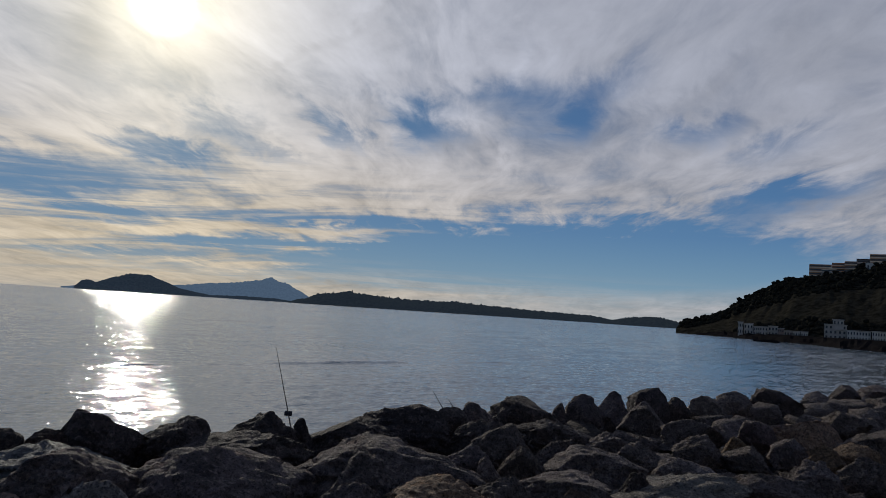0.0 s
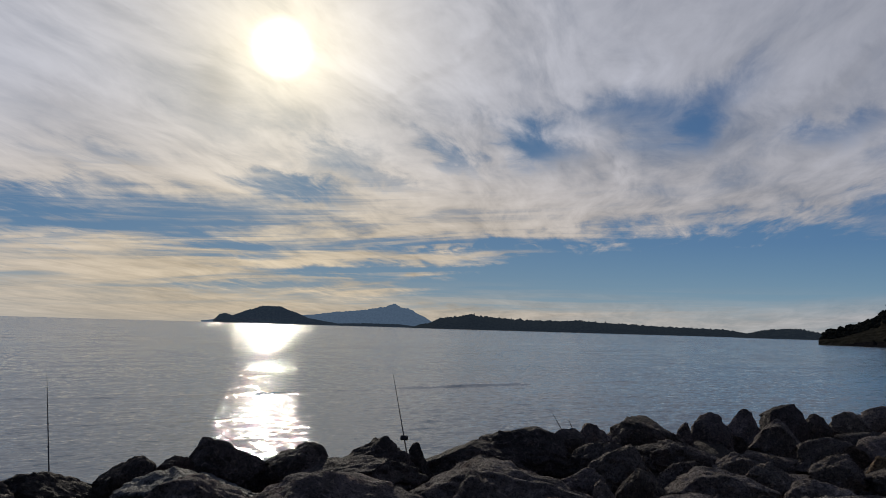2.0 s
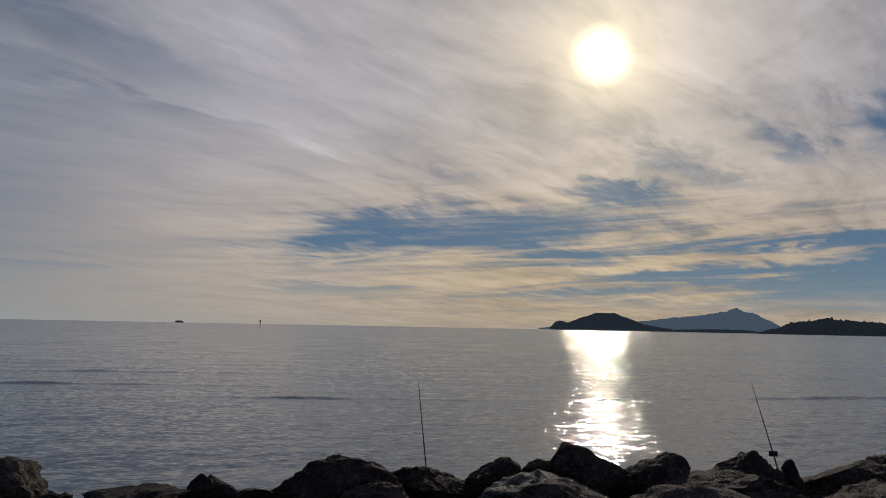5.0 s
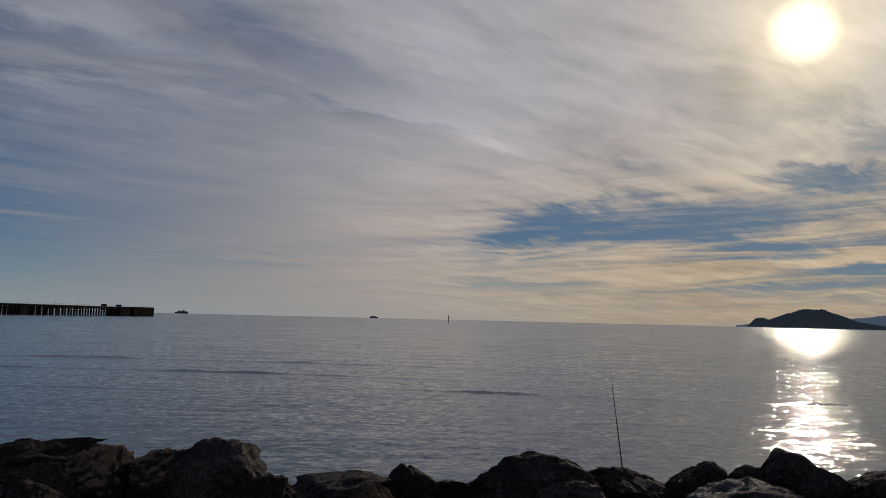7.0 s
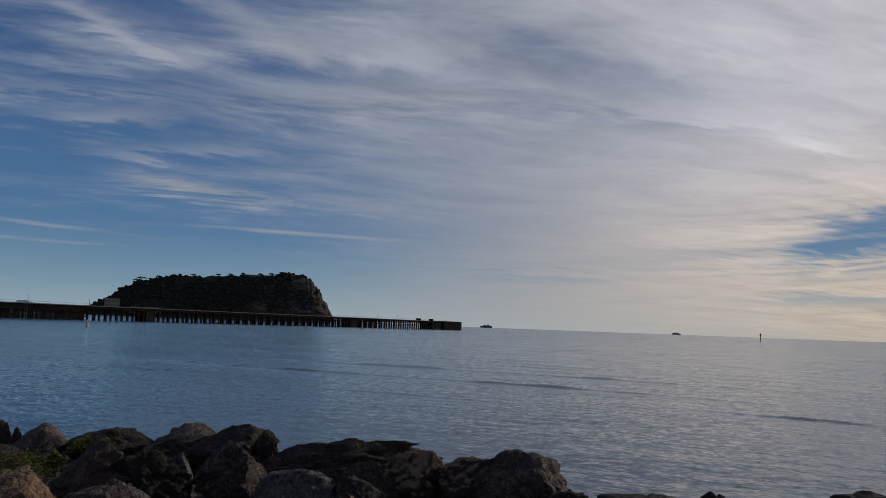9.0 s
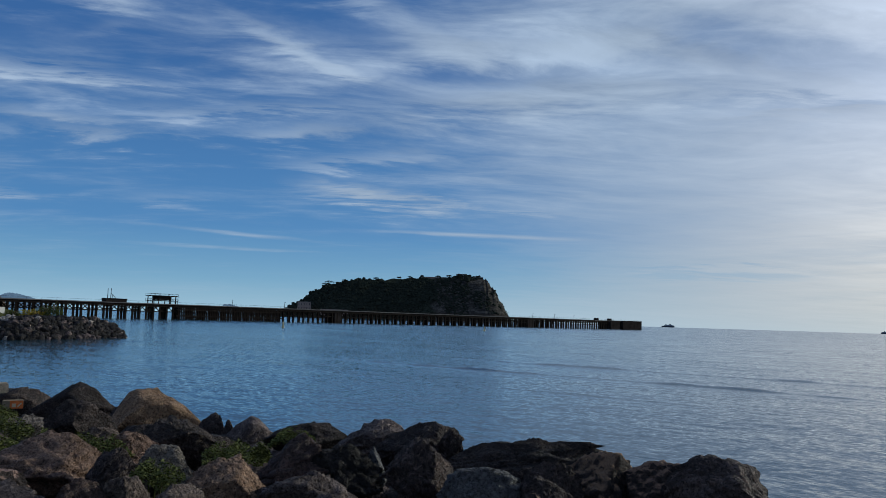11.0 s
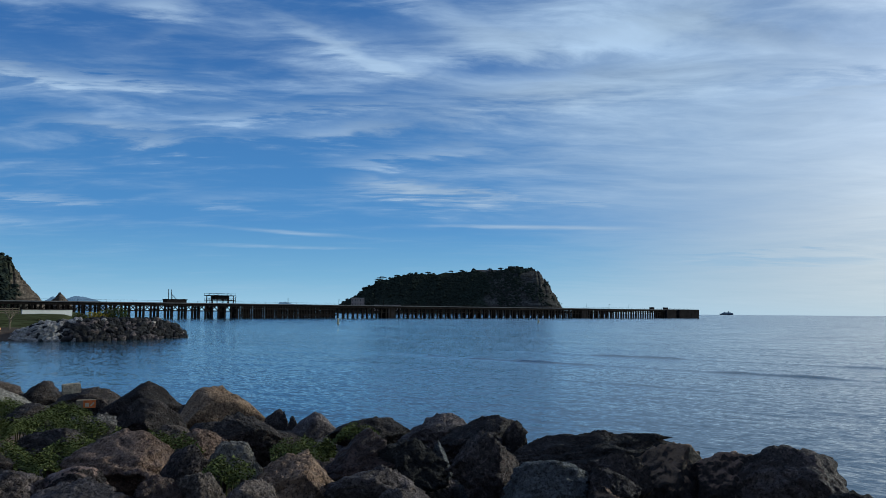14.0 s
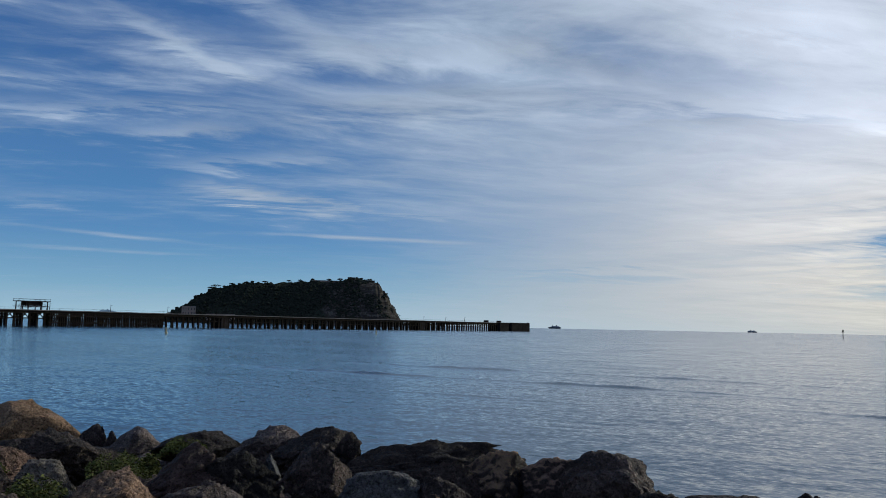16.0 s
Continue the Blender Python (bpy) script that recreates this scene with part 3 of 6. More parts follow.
# ---------------------------------------------------------------- mesh helpers
def mesh_of(name, verts, faces, mat, smooth=False):
    me = bpy.data.meshes.new(name)
    me.from_pydata([tuple(map(float, q)) for q in verts], [], faces)
    me.materials.append(mat)
    if smooth:
        me.polygons.foreach_set("use_smooth", [True] * len(me.polygons))
    me.update()
    return me


def part(name, bm, mat, parent=None, label=""):
    """Link a bmesh as one mesh object, as a part of parent if given."""
    me = bpy.data.meshes.new(name)
    bm.to_mesh(me)
    bm.free()
    me.materials.append(mat)
    ob = new(name, me)
    if parent is not None:
        ob.parent = parent
    if label:
        ob["label"] = label
    return ob


def box(bm, cx, cy, cz, sx, sy, sz, rz=0.0, bevel=0.0):
    """Add a box centred at (cx, cy, cz)."""
    r = bmesh.ops.create_cube(bm, size=1.0, matrix=Matrix.Translation((cx, cy, cz)) @ Matrix.Rotation(radians(rz), 4, "Z") @ Matrix.Diagonal((sx, sy, sz, 1)))
    if bevel:
        edges = list({e for q in r["verts"] for e in q.link_edges})
        bmesh.ops.bevel(bm, geom=edges, offset=bevel, segments=2, affect="EDGES")
    return bm


def beam(bm, a, c, r1, r2=None, seg=6):
    """A round bar from a to c."""
    a, c = Vector(a), Vector(c)
    d = c - a
    m = Matrix.Translation((a + c) / 2) @ d.to_track_quat("Z", "Y").to_matrix().to_4x4()
    bmesh.ops.create_cone(bm, cap_ends=True, segments=seg, radius1=r1, radius2=r1 if r2 is None else r2, depth=d.length, matrix=m)
    return bm


def bar(bm, a, c, w, h):
    """A square bar from a to c."""
    a, c = Vector(a), Vector(c)
    d = c - a
    m = Matrix.Translation((a + c) / 2) @ d.to_track_quat("X", "Z").to_matrix().to_4x4() @ Matrix.Diagonal((d.length, w, h, 1))
    bmesh.ops.create_cube(bm, size=1.0, matrix=m)
    return bm


def thing(name, place=(0, 0, 0), rz=0.0):
    ob = new(name)
    ob.matrix_basis = pose(*place, 0, 0, rz)
    return ob


# ---------------------------------------------------------------- sea and land
def sea_height(x, y, r):
    """Wind waves and a few long swell lines; short waves are left out where the sheet is coarse."""
    gen = np.random.RandomState(4)
    z = np.zeros_like(x)
    ps, pq = (x + y) / math.sqrt(2), (y - x) / math.sqrt(2)
    gust = 0.75 + 0.20 * np.sin(pq * 0.11 + 1.3 * np.sin(ps * 0.035)) * np.sin(ps * 0.05 + pq * 0.023 + 2.0)
    for _ in range(64):
        length = 0.5 * (7.0 / 0.5) ** gen.rand()
        turn_ = gen.normal(0, 0.75)
        k = 2 * math.pi / length
        kx, ky = k * math.sin(turn_), k * math.cos(turn_)
        fade = np.clip((length / (0.017 * r) - 1.0) / 1.0, 0, 1)
        slope = 0.0085 * (1.0 if length < 1.6 else 0.35)
        bend = 0.6 * np.sin(ps * gen.uniform(0.02, 0.12) + gen.uniform(0, 6))
        z += slope / k * fade * gust * np.sin(kx * ps + ky * pq + gen.uniform(0, 6.28) + bend)
    wander = 1.6 * np.sin(ps * 0.045 + 0.5) + 0.7 * np.sin(ps * 0.13)
    for q0, half, high, s0, s1 in ((39.5, 0.38, 0.14, -2, 46), (46.5, 0.40, 0.16, -44, -6), (35.0, 0.33, 0.06, -36, -14), (58.0, 0.5, 0.13, -40, -5), (30.0, 0.3, 0.04, 6, 30)):
        ends = 1 / (1 + np.exp(-(ps - s0) / 3)) / (1 + np.exp((ps - s1) / 3))
        broken = np.clip(0.45 + 0.8 * np.sin(ps * 0.31 + q0) * np.sin(ps * 0.107 + 1.0) + 0.25 * np.sin(ps * 1.3), 0.25, 1)
        z += 1.1 * high * broken * ends * np.exp(-((pq + wander - q0) / half) ** 2)
    return z


def sea_sheet():
    """One disc to the horizon; the open side before the rocks is finely divided and carries real waves."""
    radii = np.concatenate([[5.0], 9.0 * (700 / 9.0) ** (np.arange(661) / 660), 700 * (4950 / 700) ** (np.arange(1, 51) / 50)])
    fine = np.radians(np.linspace(56.0, 210.0, 561))          # towards azimuths -34 to 120
    coarse = np.radians(np.linspace(210.0, 416.0, 61))[1:-1]
    ang = np.concatenate([fine, coarse])
    rr, aa = np.meshgrid(radii, ang, indexing="ij")
    x, y = rr * np.cos(aa), rr * np.sin(aa)
    z = sea_height(x, y, rr) * np.clip((700 - rr) / 250, 0, 1)
    z[:, 561:] = 0.0
    n_r, n_a = rr.shape
    co = np.stack([x, y, z], -1).reshape(-1, 3)
    i, k = np.meshgrid(np.arange(n_r - 1), np.arange(n_a), indexing="ij")
    k2 = (k + 1) % n_a
    quads = np.stack([i * n_a + k, (i + 1) * n_a + k, (i + 1) * n_a + k2, i * n_a + k2], -1).reshape(-1, 4)
    me = bpy.data.meshes.new("water")
    me.vertices.add(len(co))
    me.vertices.foreach_set("co", co.ravel())
    me.loops.add(quads.size)
    me.loops.foreach_set("vertex_index", quads.ravel())
    me.polygons.add(len(quads))
    me.polygons.foreach_set("loop_start", np.arange(len(quads)) * 4)
    me.polygons.foreach_set("use_smooth", np.ones(len(quads), bool))
    me.update(calc_edges=True)
    me.validate()
    me.materials.append(WATER)
    return tagged(new("water", me), "calm grey-blue sea with low swell and glitter", "sea", kind="structure")


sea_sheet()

# shore axes: s runs along the revetment, q points out to sea
AXIS_S, AXIS_Q = heading(-45), heading(45)


def shore(s, q, z=0.0):
    w = AXIS_S * s + AXIS_Q * q
    return Vector((w.x, w.y, z))


def crest(q):
    """Height of the rock bed at distance q from the viewer's path."""
    if q < 8.8:
        return 1.45
    return max(-0.8, 1.45 - (q - 8.8) * 0.5)


# near-black sheet under the stones, so that the gaps between them stay dark
def rock_bed():
    verts, faces = [], []
    qs = [0.4 + 0.5 * i for i in range(29)]
    ss = [-60 + 1.0 * i for i in range(140)]
    for s in ss:
        for q in qs:
            z = crest(q) - 0.5 + 0.25 * noise.noise(Vector((s * 0.7, q * 0.7, 0)))
            if q < 0.6:
                z = 1.9
            verts.append(shore(s, q, z))
    m = len(qs)
    for i in range(len(ss) - 1):
        for k in range(m - 1):
            faces.append((i * m + k, i * m + m + k, i * m + m + k + 1, i * m + k + 1))
    tagged(new("rubble_bank", mesh_of("rubble_bank", verts, faces, RUBBLE)), "near-black rubble fill closing gaps under the breakwater boulders", "rubble", kind="structure")


rock_bed()
g = [shore(-700, 0.5, 1.94), shore(700, 0.5, 1.94), shore(700, -1500, 1.94), shore(-700, -1500, 1.94)]
lowg = [Vector((q.x, q.y, -1.5)) for q in g]
tagged(new("ground", mesh_of("ground", g + lowg, [(0, 1, 2, 3), (0, 4, 5, 1), (1, 5, 6, 2), (2, 6, 7, 3), (3, 7, 4, 0)], SOIL)), "bare packed earth behind the breakwater", "ground", kind="structure")


def landform(name, profile, near, depth, mat, label, category, rough=0.06, seed=0, steps=None, foot=0.0, back=1.0, shape=0.7):
    """Hilly land seen across water. profile(f) gives azimuth and crest height in metres for f in 0..1;
    near is the distance of its shore, depth how far back its crest lies."""
    nu, nv = steps or (160, 26)
    verts, faces = [], []
    for i in range(nu + 1):
        a, top = profile(i / nu)
        start = near(i / nu) if callable(near) else near
        for k in range(nv + 1):
            g = k / nv
            d = start + depth * g * 1.6
            rise = math.sin(min(1.0, g * 1.6) * math.pi / 2) ** shape if g <= 0.625 else max(0.0, 1 - (g - 0.625) / 0.375 * back)
            w = heading(a) * d
            amp = top * rough
            z = foot * (1 if k else 0) + top * rise
            q = Vector((w.x / (top * 0.5 + 8), w.y / (top * 0.5 + 8), seed * 7.3))
            z += amp * 1.8 * noise.fractal(q, 0.8, 2.1, 5) * (0.15 + rise)
            verts.append((w.x, w.y, z if k else -2.0))
    m = nv + 1
    for i in range(nu):
        for k in range(nv):
            faces.append((i * m + k, i * m + m + k, i * m + m + k + 1, i * m + k + 1))
    ob = new(name, mesh_of(name, verts, faces, mat, True))
    return tagged(ob, label, category, kind="structure")


def lerp(f, *pts):
    """Smooth curve through (f, value) pairs."""
    for (a, x), (c, y) in zip(pts, pts[1:]):
        if f <= c:
            k = (f - a) / (c - a)
            k = k * k * (3 - 2 * k) * 0.5 + k * 0.5
            return x + (y - x) * k
    return pts[-1][1]


def tan_el(e, d):
    return 3.6 + d * math.tan(radians(e))


# far peak on the horizon; its blue haze is painted on as emission
landform("backdrop_peak", lambda f: (26.5 - 17.2 * f, tan_el(lerp(f, (0, 0.05), (0.12, 0.35), (0.3, 0.45), (0.45, 0.70), (0.55, 0.95), (0.65, 1.12), (0.75, 1.40), (0.80, 1.68), (0.835, 1.40), (0.86, 1.35), (0.92, 0.85), (0.98, 0.3), (1, 0.05)), 4650)), 4500, 150, PEAK, "distant haze-blue island with a sharp peak", "island", 0.02, 1, (200, 12))
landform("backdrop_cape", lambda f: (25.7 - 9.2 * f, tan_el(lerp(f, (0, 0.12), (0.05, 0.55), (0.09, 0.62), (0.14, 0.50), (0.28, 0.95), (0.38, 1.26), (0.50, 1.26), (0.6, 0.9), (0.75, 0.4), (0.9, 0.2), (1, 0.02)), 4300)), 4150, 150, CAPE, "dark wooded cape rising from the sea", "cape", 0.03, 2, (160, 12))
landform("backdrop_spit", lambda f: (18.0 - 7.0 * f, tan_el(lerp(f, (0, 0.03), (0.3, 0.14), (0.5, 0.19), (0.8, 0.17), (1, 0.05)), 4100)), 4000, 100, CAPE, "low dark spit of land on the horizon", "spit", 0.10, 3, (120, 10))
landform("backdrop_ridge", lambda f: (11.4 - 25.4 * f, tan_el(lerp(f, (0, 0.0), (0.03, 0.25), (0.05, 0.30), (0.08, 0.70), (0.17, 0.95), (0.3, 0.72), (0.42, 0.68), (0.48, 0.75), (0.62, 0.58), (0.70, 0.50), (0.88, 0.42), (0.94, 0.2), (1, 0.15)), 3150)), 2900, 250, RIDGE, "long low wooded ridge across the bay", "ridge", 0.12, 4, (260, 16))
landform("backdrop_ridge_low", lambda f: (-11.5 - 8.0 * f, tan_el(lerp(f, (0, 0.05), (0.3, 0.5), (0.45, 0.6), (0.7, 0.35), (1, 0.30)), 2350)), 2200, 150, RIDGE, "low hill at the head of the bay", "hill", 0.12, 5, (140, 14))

# wooded headland with buildings on its shoulder
def headland_shore(f):
    return lerp(f, (0, 495), (0.12, 470), (0.2, 452), (0.4, 420), (1, 400))


landform("headland", lambda f: (-16.8 - 26 * f, tan_el(lerp(f, (0, -0.3), (0.025, 0.3), (0.05, 0.36), (0.123, 1.05), (0.155, 1.75), (0.2, 2.38), (0.26, 3.15), (0.29, 3.58), (0.326, 3.70), (0.44, 4.08), (0.535, 4.8), (0.563, 5.05), (0.61, 5.32), (1, 6.1)), headland_shore(f) + 180)), headland_shore, 180, WOOD_NEAR, "steep scrub-covered headland above the bay", "headland", 0.06, 6, (220, 40), foot=2.0, shape=1.1)


def shore_shelf():
    """Low rocky shore below the headland, with the quay on it."""
    verts, faces = [], []
    for i in range(121):
        f = i / 120
        a = -17.2 - 24 * f
        d0 = lerp(f, (0, 500), (0.1, 462), (0.2, 415), (0.35, 345), (0.42, 290), (0.6, 262), (1, 240))
        for k, (dd, z) in enumerate(((0, -0.5), (4, 0.8), (10, 1.6), (18, 2.6), (40, 3.2), (140, 3.6))):
            w = heading(a) * (d0 + dd + 5 * noise.noise(Vector((i * 0.35, 0, 3))))
            verts.append((w.x, w.y, z + (1.3 * noise.noise(Vector((i * 0.9, k * 0.7, 0))) if 0 < k < 4 else 0)))
    for i in range(120):
        for k in range(5):
            faces.append((i * 6 + k, i * 6 + k + 1, i * 6 + 7 + k, i * 6 + 6 + k))
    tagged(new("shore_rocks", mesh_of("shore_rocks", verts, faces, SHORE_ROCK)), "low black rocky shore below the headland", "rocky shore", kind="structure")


shore_shelf()


def skerry(az, d, w, h, seed):
    """A low black rock awash."""
    co, faces = stone_verts(seed, "slab", None, 3)
    ob = new("skerry", mesh_of("skerry", co * np.array((w / 2, w / 5, h)), faces, SHORE_ROCK, True))
    c = heading(az) * d
    ob.matrix_basis = pose(c.x, c.y, h * 0.15, 0, 0, az)
    tagged(ob, "low black rock awash off the headland", "rock", "skerries")


# island behind the pier and cliffs beyond it
landform("island", lambda f: (94.2 - 16.9 * f, tan_el(lerp(f, (0, 0.2), (0.03, 0.5), (0.08, 1.0), (0.15, 1.75), (0.21, 2.3), (0.35, 2.72), (0.5, 2.9), (0.65, 3.08), (0.8, 3.22), (0.885, 3.2), (0.925, 2.4), (0.96, 1.4), (0.99, 0.55), (1, 0.2)), 1620)), 1460, 160, WOOD_ISLE, "wooded rocky island with a flat top and cliffs", "island", 0.035, 7, (300, 44), shape=1.15)
landform("cliff_headland", lambda f: (121.0 - 7.6 * f, tan_el(lerp(f, (0, 4.4), (0.35, 4.05), (0.55, 3.85), (0.68, 3.4), (0.76, 2.6), (0.82, 1.85), (0.92, 1.0), (1, 0.2)), 1050)), 950, 100, CLIFF, "steep tuff cliff with scrub on top", "cliff", 0.03, 8, (160, 60), shape=0.6)
landform("sea_stack", lambda f: (113.4 - 1.6 * f, tan_el(lerp(f, (0, 0.3), (0.3, 0.75), (0.48, 1.18), (0.6, 0.95), (0.8, 0.6), (1, 0.2)), 1100)), 1080, 20, CLIFF, "pointed tuff sea stack", "sea stack", 0.02, 9, (60, 16))
landform("backdrop_far_hills", lambda f: (113.8 - 4.2 * f, tan_el(lerp(f, (0, 0.3), (0.08, 0.6), (0.18, 0.86), (0.28, 0.72), (0.35, 0.68), (0.5, 0.90), (0.6, 0.87), (0.75, 0.73), (0.91, 0.52), (1, 0.2)), 4650)), 4500, 150, PEAK, "distant haze-blue hills", "hills", 0.03, 10, (100, 12))
landform("backdrop_far_islet", lambda f: (98.6 - 3.0 * f, tan_el(lerp(f, (0, 0.1), (0.15, 0.62), (0.3, 0.66), (0.5, 0.5), (0.8, 0.5), (1, 0.1)), 4650)), 4500, 150, PEAK, "distant haze-blue islet", "islet", 0.03, 11, (60, 12))

# ---------------------------------------------------------------- boulders
def stone_verts(seed, shape, apex=None, level=4, rugged=1.0):
    """Vertices of a broken rock in a unit box: a rounded polyhedron with worn edges."""
    rng = random.Random(seed)
    bm = bmesh.new()
    bmesh.ops.create_icosphere(bm, subdivisions=level, radius=1.0)
    co = np.array([q.co[:] for q in bm.verts])
    faces = [[q.index for q in fc.verts] for fc in bm.faces]
    bm.free()
    if apex:
        # a rounded block to start from
        p = {"dome": 4.0, "round": 5.5, "peak": 6.0, "slab": 7.0, "block": 8.0}[shape]
        co = co / (np.abs(co) ** p).sum(1)[:, None] ** (1 / p)
    planes = []
    while len(planes) < (9 if shape != "dome" else 16):
        d = Vector((rng.gauss(0, 1), rng.gauss(0, 1), rng.gauss(0, 0.9))).normalized()
        if all(d.dot(e) < 0.72 for e, _ in planes):
            planes.append((d, rng.uniform(0.76, 1.05) if apex else rng.uniform(0.50, 0.78)))
        elif rng.random() < 0.03:
            planes.append((d, 1.15 if apex else 0.8))
    if not apex and shape == "slab":
        planes.append((Vector((rng.uniform(-0.18, 0.18), rng.uniform(-0.25, 0.1), 1)).normalized(), 0.42))
    if not apex and shape == "block":
        planes += [(Vector((1, 0.1, 0.12)).normalized(), 0.62), (Vector((-1, 0.15, 0.2)).normalized(), 0.62), (Vector((0.1, -1, 0.25)).normalized(), 0.58), (Vector((rng.uniform(-0.2, 0.2), -0.2, 1)).normalized(), 0.58)]
    if not apex and shape == "peak":
        planes += [(Vector((0.85, -0.2, 0.6)).normalized(), 0.5), (Vector((-0.85, -0.2, 0.6)).normalized(), 0.5), (Vector((0, -0.8, 0.55)).normalized(), 0.5)]
    sharp = {"round": 30, "dome": 14, "slab": 60, "block": 90, "peak": 80}[shape]
    acc = np.full(len(co), 1.0)
    for d, off in planes:
        acc += np.clip(co @ np.array(d) / off, 0, None) ** sharp
    co = co / acc[:, None] ** (1.0 / sharp)
    if apex:
        # broken faces
        for d, off in planes:
            over = np.clip(co @ np.array(d) - off * (0.88 if shape == "dome" else 0.74), 0, None)
            co = co - over[:, None] * np.array(d)
    shift = Vector((rng.uniform(0, 90), rng.uniform(0, 90), rng.uniform(0, 90)))
    amp = []
    for q in co:
        q = Vector(q)
        big = 0.10 * noise.fractal(q * 1.6 + shift, 0.6, 2.2, 4)
        chip = 1.0 - abs(noise.noise(q * 3.7 + shift * 1.7)) * 2.0
        uneven = abs(noise.noise(q * 8.0 + shift * 0.6)) + 0.5 * abs(noise.noise(q * 17.0 + shift))
        cells = noise.voronoi(q * 2.6 + shift * 0.9)[0]
        facet = min(0.5, cells[1] - cells[0])
        fine = noise.fractal(q * 9.0 + shift, 0.9, 2.3, 3)
        amp.append(big * 0.8 + 0.20 * facet - 0.28 * max(0.0, chip - 0.6) + rugged * (0.10 * uneven + 0.03 * fine))
    co = co * (1 + np.array(amp))[:, None]
    lo, hi = co.min(0), co.max(0)
    co = (co - lo) / (hi - lo) * 2 - 1
    if apex:
        # the top slopes from the apex down to the shoulders on both sides
        at, left, right = apex
        x = np.clip(co[:, 0], -1, 1)
        fall = np.where(x < at, (at - x) / (at + 1.0), (x - at) / (1.0 - at))
        low = np.where(x < at, left, right) * (0.75 if shape == "peak" else 0.55) + (0.22 if shape == "peak" else 0.45)
        co[:, 2] = -1 + (co[:, 2] + 1) * (1 - (1 - low) * fall ** (1.15 if shape == "peak" else 1.9))
        co[:, 2] = -1 + (co[:, 2] + 1) * 2 / (co[:, 2].max() + 1)
    return co, faces


NAMES = {"black": "black", "grey": "dark grey", "warm": "brownish grey", "slate": "smooth slate-grey", "brown": "brown", "tan": "tan", "pale": "pale grey", "limestone": "white limestone", "chalk": "pale cream", "sunlit": "sun-brightened sandy tuff", "capped": "black, tan-topped", "basalt": "rugged black basalt"}
SHAPES = {"round": "rounded", "slab": "flat-topped", "block": "blocky", "peak": "pointed", "dome": "domed"}
count = [0]


SMOOTH = {"brown": 0.2, "slate": 0.5, "capped": 1.3, "basalt": 1.5, "sunlit": 0.8}


def boulder(x, y, top, w, d, h, rz, tone, shape, at=0.0, left=0.5, right=0.5, level=None):
    """A single armour stone whose top is at height top; its apex stands at at (-1 to 1) across it,
    and its shoulders reach left and right of its height."""
    count[0] += 1
    level = level or (5 if x * x + y * y < 150 and w > 0.45 else 4)
    co, faces = stone_verts(100 + count[0], shape, (at, left, right), level, SMOOTH.get(tone, 0.85 if y > 4 else 1.5))
    co = co * np.array((w / 2, d / 2, h / 2))
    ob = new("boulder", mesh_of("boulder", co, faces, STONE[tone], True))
    tip = random.Random(count[0])
    ob.matrix_basis = pose(x, y, top - h / 2, tip.uniform(-7, 7), tip.uniform(-5, 5), rz + tip.uniform(-10, 10))
    return tagged(ob, f"{NAMES[tone]} {SHAPES[shape]} boulder on the breakwater", "boulder", "breakwater boulders")


HEROES = []
HEROES.append(boulder(-4.25, 7.78, 2.16, 0.45, 0.30, 0.50, 29, "black", "round", -0.3, 0.6, 0.15))
HEROES.append(boulder(-3.98, 8.05, 2.13, 0.49, 0.33, 0.50, 26, "brown", "round", 0.7, 0.15, 0.7))
HEROES.append(boulder(-3.60, 8.43, 2.31, 1.06, 0.72, 0.79, 23, "black", "peak", -0.47, 0.3, 0.42))
HEROES.append(boulder(-3.03, 9.00, 2.19, 1.11, 0.75, 0.76, 19, "black", "round", 0.33, 0.62, 0.2))
HEROES.append(boulder(-2.17, 9.86, 2.21, 1.17, 0.79, 0.81, 12, "black", "round", 0.72, 0.2, 0.6))
HEROES.append(boulder(-1.69, 10.34, 2.08, 0.39, 0.26, 0.64, 9, "black", "peak", -0.5, 0.7, 0.25))
HEROES.append(boulder(-3.65, 7.57, 2.14, 1.79, 1.21, 0.65, 26, "slate", "slab", 0.1, 0.7, 0.45))
HEROES.append(boulder(-3.16, 6.90, 2.18, 1.70, 1.15, 0.73, 25, "grey", "slab", 0.62, 0.5, 0.6))
HEROES.append(boulder(-2.78, 6.40, 2.06, 0.70, 0.47, 0.50, 24, "pale", "dome", 0.5, 0.25, 0.45))
HEROES.append(boulder(-2.30, 8.76, 2.12, 1.99, 1.26, 0.60, 15, "black", "slab", 0.2, 0.35, 0.55))
HEROES.append(boulder(-1.94, 7.22, 2.20, 2.06, 1.26, 0.79, 15, "grey", "round", -0.2, 0.4, 0.55))
HEROES.append(boulder(-1.10, 10.93, 2.04, 1.72, 1.16, 0.70, 6, "black", "round", 0.45, 0.3, 0.75))
HEROES.append(boulder(-0.45, 11.58, 2.21, 1.42, 0.96, 0.76, 2, "black", "round", 0.3, 0.6, 0.4))
HEROES.append(boulder(0.22, 12.25, 2.12, 0.65, 0.44, 0.59, -1, "grey", "round", 0.2, 0.5, 0.6))
HEROES.append(boulder(0.64, 12.67, 2.19, 0.59, 0.40, 0.66, -3, "grey", "dome", 0.0, 0.5, 0.6))
HEROES.append(boulder(1.49, 13.52, 2.21, 1.60, 1.08, 0.80, -6, "grey", "round", -0.6, 0.7, 0.5))
HEROES.append(boulder(2.24, 14.27, 2.09, 0.32, 0.21, 0.61, -9, "grey", "round", 0.0, 0.6, 0.6))
HEROES.append(boulder(2.73, 14.76, 2.23, 0.87, 0.59, 0.93, -10, "grey", "dome", 0.0, 0.5, 0.6))
